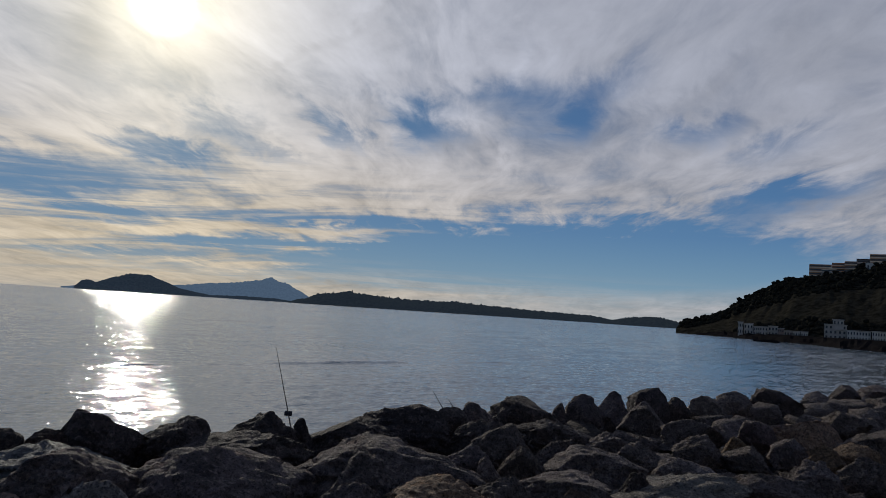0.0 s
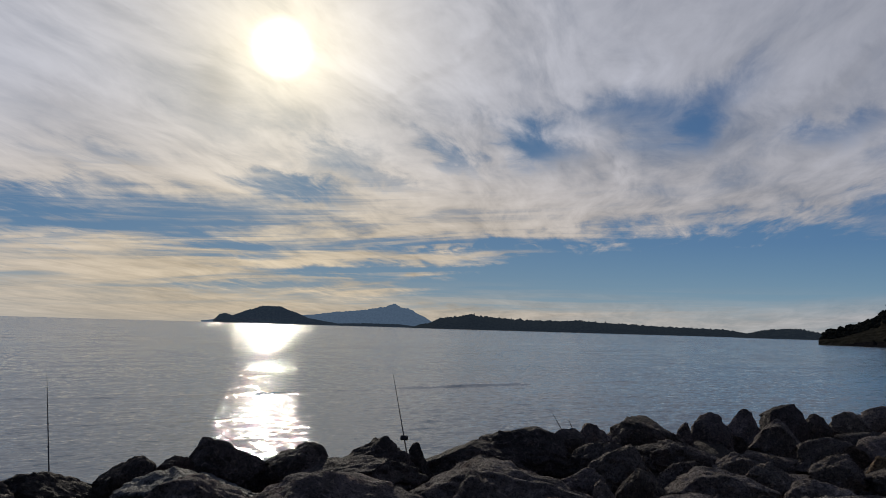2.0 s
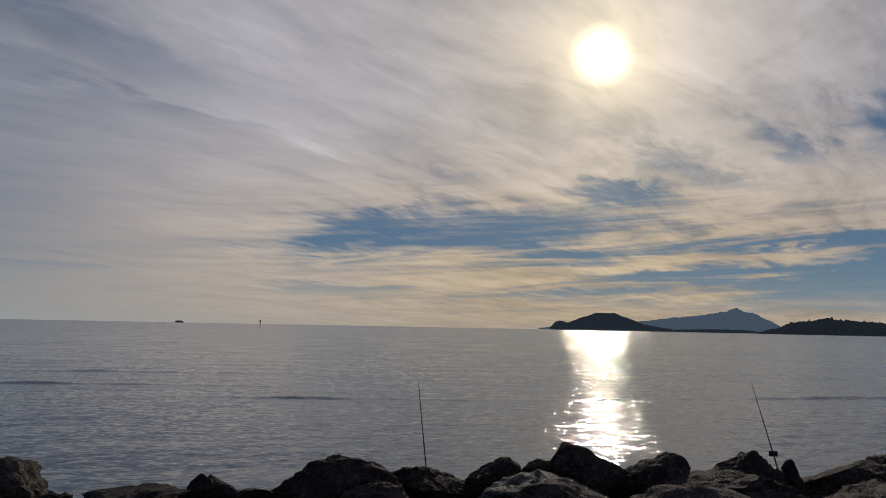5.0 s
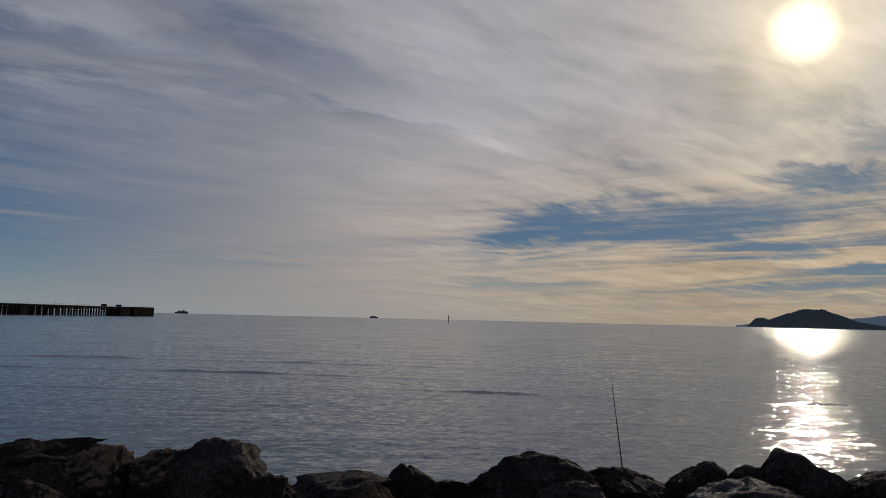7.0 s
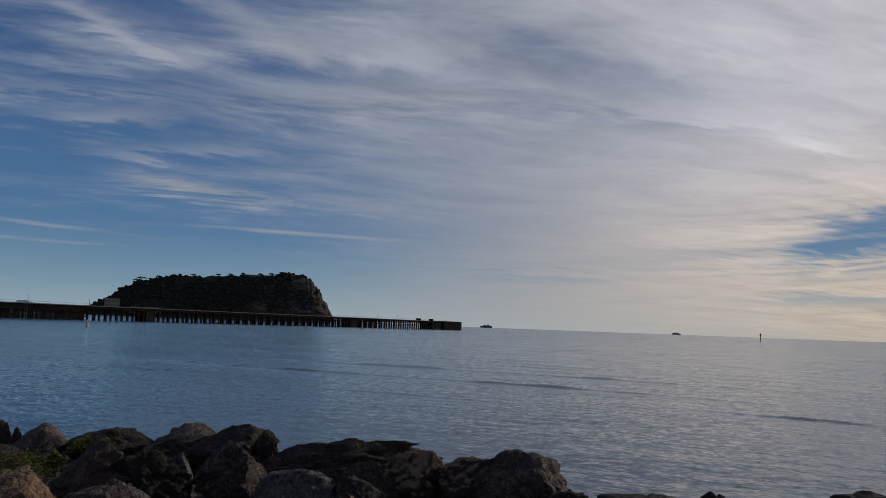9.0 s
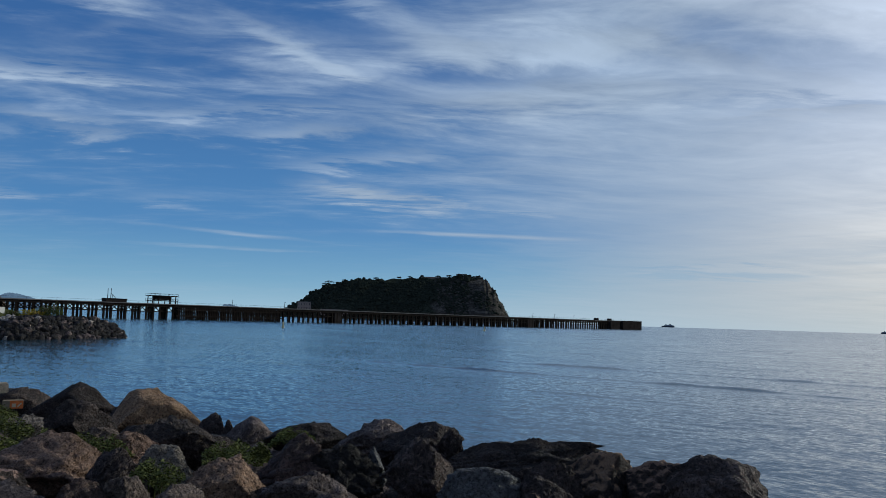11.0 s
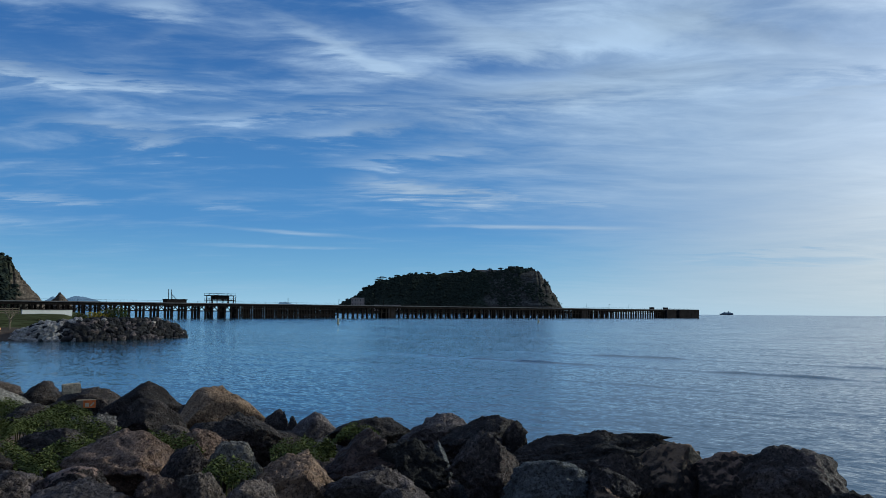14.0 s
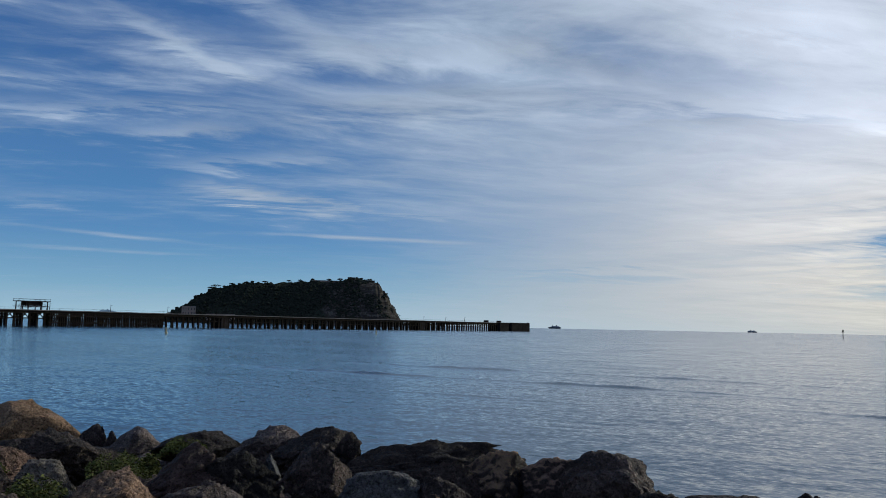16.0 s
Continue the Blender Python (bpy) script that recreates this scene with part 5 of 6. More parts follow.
def leafy_clump(x, y, z, r, h, count_, seed, mat=None, leaf=0.028):
    """A low mat of fleshy leaves on short stems."""
    rg = random.Random(seed)
    verts, faces = [], []
    for _ in range(count_ * 3 // 2):
        a, d = rg.uniform(0, 6.283), r * math.sqrt(rg.random())
        top = 0.75 * h * (1 - (d / r) ** 2 * 0.7) * rg.uniform(0.35, 1.0)
        c = Vector((d * math.cos(a) * 1.35, d * math.sin(a) * 0.95, top + 0.06 * math.sin(a * 3)))
        out = Vector((math.cos(a), math.sin(a), rg.uniform(-0.2, 1.1))).normalized()
        spin = rg.uniform(0, 6.283)
        out = (Matrix.Rotation(spin, 3, "Z") @ out)
        side_ = out.cross(Vector((rg.uniform(-1, 1), rg.uniform(-1, 1), 1))).normalized()
        size = leaf * rg.uniform(0.6, 1.4)
        o = len(verts)
        verts += [c, c + out * size * 0.5 + side_ * size * 0.36, c + out * size * 1.15 - Vector((0, 0, size * 0.25)), c + out * size * 0.5 - side_ * size * 0.36]
        faces += [(o, o + 1, o + 2), (o, o + 2, o + 3)]
    ob = thing("coastal_plant", (x, y, z), rg.uniform(0, 60))
    me = mesh_of("leaves", verts, faces, mat or LEAF)
    lv = new("leaves", me)
    lv.parent = ob
    for _ in range(6):
        a, d = rg.uniform(0, 6.283), r * 0.7 * rg.random()
        q = Vector((d * math.cos(a), d * math.sin(a), 0))
        part("stem", beam(bmesh.new(), q * 0.6 + Vector((0, 0, -0.15)), q + Vector((0, 0, h * 0.6)), 0.008, 0.004, 5), SHRUB, ob)
    return tagged(ob, "low green leafy coastal plant between boulders", "plant", "coastal plants")


leafy_clump(-13.73, -6.76, 1.84, 0.40, 0.30, 1635, 1)
leafy_clump(-13.79, -6.35, 1.82, 0.38, 0.30, 1552, 2)
leafy_clump(-10.99, -5.25, 1.88, 0.31, 0.30, 1420, 3)
leafy_clump(-11.12, -4.93, 1.86, 0.31, 0.30, 1419, 4)
leafy_clump(-11.70, -4.78, 1.85, 0.40, 0.30, 1634, 5)
leafy_clump(-13.22, -5.18, 1.81, 0.40, 0.30, 1627, 6)
leafy_clump(-11.54, -4.20, 1.81, 0.30, 0.30, 1368, 7)
leafy_clump(-9.57, -4.34, 1.80, 0.34, 0.30, 1458, 8)
leafy_clump(-8.93, -3.65, 1.81, 0.26, 0.30, 1292, 9)
leafy_clump(-10.00, -3.74, 1.79, 0.30, 0.30, 1368, 10)
leafy_clump(-10.64, -2.99, 1.76, 0.22, 0.30, 1183, 11)
leafy_clump(-10.11, -2.50, 1.80, 0.29, 0.30, 1347, 12)
leafy_clump(-8.49, -1.61, 1.81, 0.25, 0.30, 1257, 13)
leafy_clump(-11.10, -3.57, 1.75, 0.12, 0.28, 936, 14)
leafy_clump(-8.52, -4.05, 1.75, 0.10, 0.28, 871, 15)
leafy_clump(-9.67, -1.01, 1.82, 0.34, 0.30, 1482, 16)
leafy_clump(-10.92, -0.38, 1.81, 0.26, 0.30, 1286, 17)
leafy_clump(-10.15, -0.71, 1.75, 0.12, 0.28, 907, 18)
leafy_clump(-8.91, -1.15, 1.75, 0.09, 0.27, 831, 19)


# ---------------------------------------------------------------- jetty and beach
def beach():
    """Sand, turf bank and flat land beside the rock jetty."""
    rows_ = ((90, -0.7), (99, -0.05), (103, 0.5), (108, 0.9), (112, 1.2), (120, 2.0), (134, 2.6), (150, 2.75), (180, 2.9), (330, 3.1))
    sheets = (("beach", 0, 4, SAND, "dark damp sand at the water's edge", "beach"), ("grass_bank", 4, 9, TURF, "rough grassy bank above the beach", "grass bank"))
    for name, k0, k1, mat, label, category in sheets:
        verts, faces = [], []
        cols = 70
        for i in range(cols + 1):
            a = 110.6 + 14.0 * i / cols
            drop = lerp((a - 110.6) / 14.0, (0, 2.6), (0.06, 0.8), (0.12, 0.0), (1, 0.0))
            for k in range(k0, k1 + 1):
                d, z = rows_[k]
                w = heading(a) * (d + 1.2 * noise.noise(Vector((a * 1.3, k, 0))))
                verts.append((w.x, w.y, z - drop + 0.12 * noise.noise(Vector((w.x * 0.3, w.y * 0.3, 0)))))
        m = k1 - k0 + 1
        for i in range(cols):
            for k in range(m - 1):
                faces.append((i * m + k, i * m + k + 1, i * m + m + k + 1, i * m + m + k))
        tagged(new(name, mesh_of(name, verts, faces, mat, True)), label, category, kind="structure")


beach()


def rock_jetty():
    jet = thing("rock_jetty", heading(110) * 105)
    base = heading(110) * 105
    small = []
    for i in range(8):
        co, faces = stone_verts(700 + i, ("block", "peak", "round", "block")[i % 4], None, 2)
        for tone in ("chalk", "basalt", "grey"):
            small.append((tone, mesh_of("rock", co * 0.5, faces, STONE[tone])))
    rg = random.Random(11)

    def top(f):
        return lerp(f, (0, 0.1), (0.06, 0.9), (0.2, 2.0), (0.5, 2.4), (0.8, 2.3), (0.93, 1.6), (1, 0.2))

    def foot(f):
        return lerp(f, (0, 101), (0.2, 97), (0.4, 95.5), (0.7, 100), (1, 108))

    verts, faces = [], []
    for i in range(41):
        f = i / 40
        a = 115.5 - 11.0 * f
        for dd, k in ((-0.6, -0.3), (1.0, 0.25), (3.4, 0.75), (5.5, 0.92), (10, 0.9), (14, -0.2)):
            w = heading(a) * (foot(f) + dd) - base
            verts.append((w.x, w.y, top(f) * k - 0.35))
    for i in range(40):
        for k in range(5):
            faces.append((i * 6 + k, i * 6 + k + 1, i * 6 + 7 + k, i * 6 + 6 + k))
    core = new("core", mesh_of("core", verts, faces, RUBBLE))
    core.parent = jet
    rest = {t: ([], []) for t in ("chalk", "basalt", "grey")}
    for i in range(52):
        f = (i + 0.5) / 52
        for k in range(12):
            ff = min(0.995, max(0.005, f + rg.uniform(-0.012, 0.012)))
            g = (k + rg.uniform(0.2, 0.8)) / 12
            dd = -0.3 + 6.6 * g
            z = top(ff) * min(1.0, 0.03 + 1.22 * g ** 0.85)
            size = rg.uniform(0.5, 0.95)
            pale = ff < 0.33 + rg.uniform(-0.04, 0.04) + (0.06 if g > 0.6 else -0.03)
            tone = "chalk" if (pale and rg.random() < 0.88) or rg.random() < 0.015 else ("basalt" if rg.random() < 0.85 else "grey")
            me = [m for t, m in small if t == tone][rg.randrange(8)]
            w = heading(115.5 - 11.0 * ff) * (foot(ff) + dd) - base
            m = Matrix.Translation((w.x, w.y, z - 0.12 + rg.uniform(-0.08, 0.12))) @ pose(0, 0, 0, rg.uniform(-50, 50), rg.uniform(-50, 50), rg.uniform(0, 360)) @ Matrix.Diagonal((size * 1.25, size, size * 0.75, 1))
            if 1 <= k <= 6 and 0.02 < ff < 0.93:
                ob = new("rock", me)
                ob.parent = jet
                ob.matrix_basis = m
            else:
                vv, fc = rest[tone]
                o = len(vv)
                vv.extend(m @ c.co for c in me.vertices)
                fc.extend(tuple(o + q for q in p.vertices) for p in me.polygons)
    for tone, (vv, fc) in rest.items():
        ob = new("crest_rubble", mesh_of("crest_rubble", vv, fc, STONE[tone]))
        ob.parent = jet
        tagged(ob, kind="stuff")
    tagged(jet, "rock jetty with pale stones ending in black stones", "jetty")


rock_jetty()


def shrub(az, d, z, r, h, mat, seed, label, n_=1500, leaf=0.16):
    rg = random.Random(seed)
    ob = thing("shrub", heading(az) * d + Vector((0, 0, z)))
    verts, faces = [], []
    for _ in range(n_):
        c = Vector((rg.gauss(0, 1), rg.gauss(0, 1), abs(rg.gauss(0, 1)))).normalized() * rg.uniform(0.55, 1.0)
        lump = 0.75 + 0.5 * noise.noise(c * 2.2 + Vector((seed, 0, 0)))
        c = Vector((c.x * r * lump, c.y * r * lump, c.z * h * lump))
        e = [Vector((rg.gauss(0, 1), rg.gauss(0, 1), rg.gauss(0, 1))).normalized() * leaf for _ in range(3)]
        o = len(verts)
        verts += [c + q for q in e]
        faces.append((o, o + 1, o + 2))
    lv = new("foliage", mesh_of("foliage", verts, faces, mat))
    lv.parent = ob
    bm = bmesh.new()
    for _ in range(7):
        beam(bm, (0, 0, -0.3), (rg.uniform(-r, r) * 0.6, rg.uniform(-r, r) * 0.6, h * 0.7), 0.05, 0.02, 5)
    part("branches", bm, WOOD_DRY, ob)
    tagged(ob, label, "shrub", "jetty shrubs")


shrub(108.95, 107, 2.45, 1.7, 2.1, SHRUB, 1, "dark olive shrub on the rock jetty", 1800, 0.10)
shrub(110.2, 107, 2.4, 1.9, 1.2, FLOWER, 2, "yellow flowering shrub on the rock jetty", 1500, 0.09)
shrub(111.3, 107, 2.4, 1.2, 1.0, SHRUB, 3, "olive shrub on the rock jetty", 900, 0.09)
shrub(109.7, 108, 2.45, 1.4, 1.5, SHRUB, 4, "olive shrub on the rock jetty", 1100, 0.10)
shrub(112.6, 116, 1.6, 2.2, 0.7, SHRUB, 5, "low olive bush on the bank", 1200, 0.10)
shrub(113.9, 121, 1.7, 2.4, 0.7, TURF, 6, "low grassy bush on the bank", 1200, 0.10)
shrub(116.6, 128, 2.0, 2.6, 0.6, TURF, 7, "low grassy bush on the bank", 1200, 0.10)


def bare_tree(az, d, z):
    ob = thing("bare_tree", heading(az) * d + Vector((0, 0, z)))
    bm = bmesh.new()
    beam(bm, (0, 0, -0.2), (0.1, 0, 1.3), 0.11, 0.07, 7)
    part("trunk", bm, WOOD_DRY, ob)
    rg = random.Random(3)
    for k in range(6):
        bm = bmesh.new()
        a = Vector((0.1 * k / 6, 0, 0.6 + 0.12 * k))
        c = a + Vector((rg.uniform(-0.8, 0.8), rg.uniform(-0.8, 0.8), rg.uniform(0.6, 1.3)))
        beam(bm, a, c, 0.05, 0.03, 6)
        for _ in range(3):
            beam(bm, a + (c - a) * rg.uniform(0.4, 0.9), c + Vector((rg.uniform(-0.6, 0.6), rg.uniform(-0.6, 0.6), rg.uniform(0.1, 0.6))), 0.025, 0.01, 5)
        part("branch", bm, WOOD_DRY, ob)
    tagged(ob, "small bare pale tree on the grassy bank", "tree")


bare_tree(115.35, 110, 1.1)


def low_wall():
    a, c = heading(114.75) * 150, heading(111.8) * 155
    mid, d = (a + c) / 2, c - a
    ob = thing("white_wall", (mid.x, mid.y, 2.35), math.degrees(math.atan2(d.y, d.x)))
    part("wall", box(bmesh.new(), 0, 0, 0.52, d.length, 0.3, 1.04, 0, 0.02), LIME, ob)
    part("coping", box(bmesh.new(), 0, 0, 1.085, d.length + 0.1, 0.4, 0.09, 0, 0.02), PLASTER, ob)
    tagged(ob, "long low whitewashed wall behind the beach", "wall")


low_wall()


def fence():
    a, c = heading(119.5) * 146, heading(114.9) * 148
    ob = thing("wooden_fence", (a.x, a.y, 2.6))
    run = c - a
    for i in range(13):
        q = run * (i / 12)
        part("post", box(bmesh.new(), q.x, q.y, 0.6, 0.12, 0.12, 1.3, 20), WOOD_DRY, ob)
    for k in range(3):
        bm = bmesh.new()
        bar(bm, Vector((0, 0, 0.35 + 0.35 * k)), run + Vector((0, 0, 0.35 + 0.35 * k)), 0.05, 0.16)
        part("rail", bm, WOOD_DRY, ob)
    tagged(ob, "weathered tan wooden fence on the bank", "fence")


fence()


def light_pole(az, d, z, h):
    ob = thing("light_pole", heading(az) * d + Vector((0, 0, z)))
    part("base", box(bmesh.new(), 0, 0, 0.15, 0.4, 0.4, 0.4, 0, 0.03), CONCRETE_DARK, ob)
    part("pole", beam(bmesh.new(), (0, 0, 0), (0, 0, h), 0.11, 0.07, 8), PLASTER, ob)
    part("cap", box(bmesh.new(), 0, 0, h + 0.05, 0.35, 0.25, 0.12, 0, 0.02), PLASTER, ob)
    tagged(ob, "tall pale metal pole on the bank", "pole")


light_pole(116.54, 150, 2.6, 4.9)
b1 = boulder(*(heading(117.2) * 106).xy, 1.62, 1.05, 0.9, 1.1, 117, "limestone", "dome", 0, 0.5, 0.5, 3)
tagged(b1, "large white limestone boulder on the beach", "boulder", "beach boulders")
b1.data.materials[0] = WHITEWASH
b2 = boulder(*(heading(116.1) * 106).xy, 1.62, 1.05, 0.95, 1.1, 116, "tan", "block", 0, 0.6, 0.6, 3)
b2.data.materials[0] = plain("orange_rock", (0.55, 0.29, 0.15), 0.9, 0, 0.4, 3.0, 0.05)
tagged(b2, "large orange-tan boulder on the beach", "boulder", "beach boulders")


# ---------------------------------------------------------------- long steel pier
def pier():
    end, land = Vector((-655, 260, 0)), Vector((-300, -197, 0))
    run = land - end
    length = run.length
    ob = thing("pier", end, math.degrees(math.atan2(run.y, run.x)))

    def slab(name, x0, x1, y0, y1, z0, z1, mat, label=""):
        part(name, box(bmesh.new(), (x0 + x1) / 2, (y0 + y1) / 2, (z0 + z1) / 2, x1 - x0, y1 - y0, z1 - z0), mat, ob, label)

    # x runs from the pier's head towards land, y = 0 on the seaward row, negative towards the viewer
    side = -1 if (ob.matrix_basis.to_3x3() @ Vector((0, -1, 0))).dot(-end) > 0 else 1
    y0, y1 = (-5, 5)
    near_row, far_row = side * 4.4, -side * 4.4
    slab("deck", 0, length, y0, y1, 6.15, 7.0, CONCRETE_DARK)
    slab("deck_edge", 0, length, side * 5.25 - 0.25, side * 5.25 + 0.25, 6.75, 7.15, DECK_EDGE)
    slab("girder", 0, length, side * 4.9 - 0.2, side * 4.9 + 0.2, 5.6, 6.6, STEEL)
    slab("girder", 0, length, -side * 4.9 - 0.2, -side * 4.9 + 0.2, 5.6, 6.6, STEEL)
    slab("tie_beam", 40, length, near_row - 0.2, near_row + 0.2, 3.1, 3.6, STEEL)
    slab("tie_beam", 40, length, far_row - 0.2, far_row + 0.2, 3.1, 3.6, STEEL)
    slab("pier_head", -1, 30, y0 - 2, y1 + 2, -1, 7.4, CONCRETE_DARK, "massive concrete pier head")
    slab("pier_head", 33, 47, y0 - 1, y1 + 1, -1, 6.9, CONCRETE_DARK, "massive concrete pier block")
    for x, w in ((150, 7), (330, 5)):
        slab("abutment", x, x + w, y0 + 0.2, y1 - 0.2, -1, 6.1, CONCRETE_DARK)
    pm = mesh_of("column", [(sx * 0.42, sy * 0.42, z) for z in (-1.5, 6.3) for sx, sy in ((-1, -1), (1, -1), (1, 1), (-1, 1))], [(0, 1, 5, 4), (1, 2, 6, 5), (2, 3, 7, 6), (3, 0, 4, 7)], STEEL)
    bmx = bmesh.new()
    bar(bmx, (0.3, 0, 3.5), (3.3, 0, 6.3), 0.36, 0.4)
    bar(bmx, (6.3, 0, 3.5), (3.3, 0, 6.3), 0.36, 0.4)
    first = part("brace", bmx, STEEL, ob)
    bmx = bmesh.new()
    bar(bmx, (0.3, 0, 4.4), (6.3, 0, 6.2), 0.4, 0.45)
    bar(bmx, (0.3, 0, 6.2), (6.3, 0, 4.4), 0.4, 0.45)
    cross = part("cross_brace", bmx, STEEL, ob)
    first.location, cross.location = (260, near_row, 0), (66, near_row, 0)
    bays = int(length / 3.3)
    for i in range(14, bays):
        x = i * 3.3
        for row in ((near_row, far_row) if i % 2 else (near_row,)):
            q = new("column", pm)
            q.parent, q.location = ob, (x, row, 0)
        if not i % 2 and x > 120:
            q = new("column", pm)
            q.parent, q.location = ob, (x, 0, 0)
        src = cross if x < 120 else first
        if i % 2:
            for row in (near_row, far_row):
                q = new(src.name.split(".")[0], src.data)
                q.parent, q.location = ob, (x, row, 0)
    # close timber fender along the middle stretch
    pale = mesh_of("fender_post", [(sx * 0.28, sy * 0.28, z) for z in (-1.5, 6.4) for sx, sy in ((-1, -1), (1, -1), (1, 1), (-1, 1))], [(0, 1, 5, 4), (1, 2, 6, 5), (2, 3, 7, 6), (3, 0, 4, 7)], STEEL)
    for i in range(62):
        q = new("fender_post", pale)
        q.parent, q.location = ob, (372 + i * 0.95, near_row + side * 0.5, 0)
    for z in (1.6, 4.6):
        slab("fender_rail", 371, 431, near_row + side * 0.85 - 0.12, near_row + side * 0.85 + 0.12, z - 0.35, z + 0.35, STEEL)
    # handrail
    bm = bmesh.new()
    bar(bm, (0, side * 5.2, 8.0), (length, side * 5.2, 8.0), 0.07, 0.07)
    for k in range(int(length / 6)):
        bar(bm, (k * 6, side * 5.2, 7.0), (k * 6, side * 5.2, 8.0), 0.07, 0.07)
    part("handrail", bm, STEEL, ob)
    for x in (92, 118, 146, 175, 205, 236, 268, 300, 335, 366, 398, 428, 460, 560):
        bm = bmesh.new()
        beam(bm, (x, 0, 7), (x, 0, 10.4), 0.13, 0.08, 6)
        box(bm, x, side * 0.5, 10.4, 0.3, 1.2, 0.15)
        part("lamp_post", bm, STEEL, ob)
    for x in (40, 60):
        bm = box(bmesh.new(), x, 0, 7.9, 3.0, 3.0, 2.0, 0, 0.1)
        part("cabin", bm, CONCRETE_DARK, ob)
    tagged(ob, "long dark rusted industrial pier on close-set piles", "pier")
    return ob, run.normalized(), side


PIER, PIER_RUN, PIER_SIDE = pier()


def on_pier(az, inset=0.0):
    """Place on the pier's deck seen at azimuth az."""
    e, d, h = Vector((-655, 260, 0)), PIER_RUN, heading(az)
    k = (e.x * h.y - e.y * h.x) / (d.y * h.x - d.x * h.y)
    return e + d * k


def gantry():
    a, c = on_pier(103.2), on_pier(101.4)
    mid = (a + c) / 2
    w = (c - a).length
    ob = thing("gantry", (mid.x, mid.y, 7.0), math.degrees(math.atan2(PIER_RUN.y, PIER_RUN.x)))
    for x in (-0.42, -0.2, 0.2, 0.42):
        for y in (-2.5, 2.5):
            part("column", box(bmesh.new(), x * w, y, 1.9, 0.35, 0.35, 3.8), STEEL, ob)
    for z, t in ((1.6, 0.3), (3.9, 0.35)):
        part("platform", box(bmesh.new(), 0, 0, z, w, 6, t), STEEL, ob)
    part("machine_house", box(bmesh.new(), 0, 0, 2.8, w * 0.52, 4, 1.8, 0, 0.05), CONCRETE_DARK, ob)
    for z in (2.5, 4.9):
        for y in (-2.9, 2.9):
            bm = bmesh.new()
            bar(bm, (-w / 2, y, z), (w / 2, y, z), 0.1, 0.1)
            for k in range(7):
                bar(bm, (-w / 2 + w * k / 6, y, z - 0.9), (-w / 2 + w * k / 6, y, z), 0.08, 0.08)
            part("railing", bm, STEEL, ob)
    tagged(ob, "rusted two-level steel gantry on the pier", "gantry")


gantry()


def pier_shed():
    a, c = on_pier(106.0), on_pier(104.7)
    mid = (a + c) / 2
    w = (c - a).length
    ob = thing("pier_shed", (mid.x, mid.y, 7.0), math.degrees(math.atan2(PIER_RUN.y, PIER_RUN.x)))
    part("wall", box(bmesh.new(), 0, 0, 0.8, w, 5, 1.6, 0, 0.03), CONCRETE_DARK, ob)
    part("roof", box(bmesh.new(), 0, 0, 1.7, w + 0.6, 5.6, 0.25, 0, 0.03), STEEL, ob)
    for x, h in ((0.33, 6.6), (0.18, 6.4)):
        part("mast", beam(bmesh.new(), (x * w, 0, 1.5), (x * w, 0, h), 0.16, 0.12, 6), STEEL, ob)
    bm = bmesh.new()
    bar(bm, (0.18 * w, 0, 4.2), (-0.1 * w, 0, 1.6), 0.2, 0.2)
    part("boom", bm, STEEL, ob)
    tagged(ob, "low shed with two derrick masts on the pier", "shed")


pier_shed()


# ---------------------------------------------------------------- sea marks and ships
def sea_mark():
    ob = thing("beacon", heading(46.87) * 728)
    part("pile", beam(bmesh.new(), (0, 0, -1), (0, 0, 5.0), 0.35, 0.3, 8), STEEL, ob)
    part("platform", box(bmesh.new(), 0, 0, 4.6, 1.5, 1.5, 0.3), STEEL, ob)
    part("topmark", beam(bmesh.new(), (0, 0, 5.0), (0, 0, 6.6), 0.7, 0.5, 8), STEEL, ob)
    part("lantern", beam(bmesh.new(), (0, 0, 6.6), (0, 0, 7.1), 0.2, 0.15, 8), STEEL, ob)
    tagged(ob, "dark pile beacon standing in the sea", "beacon")


sea_mark()


def buoy(az, d, h):
    ob = thing("buoy", heading(az) * d)
    bm = bmesh.new()
    beam(bm, (0, 0, -0.4), (0, 0, 0.35), 0.45, 0.4, 12)
    part("float", bm, BUOY, ob)
    part("mast", beam(bmesh.new(), (0, 0, 0.35), (0, 0, h), 0.24, 0.2, 8), BUOY, ob)
    tagged(ob, "slim yellow spar buoy floating on the sea", "buoy", "buoys")


buoy(93.88, 226, 1.65)
buoy(79.13, 292, 1.5)


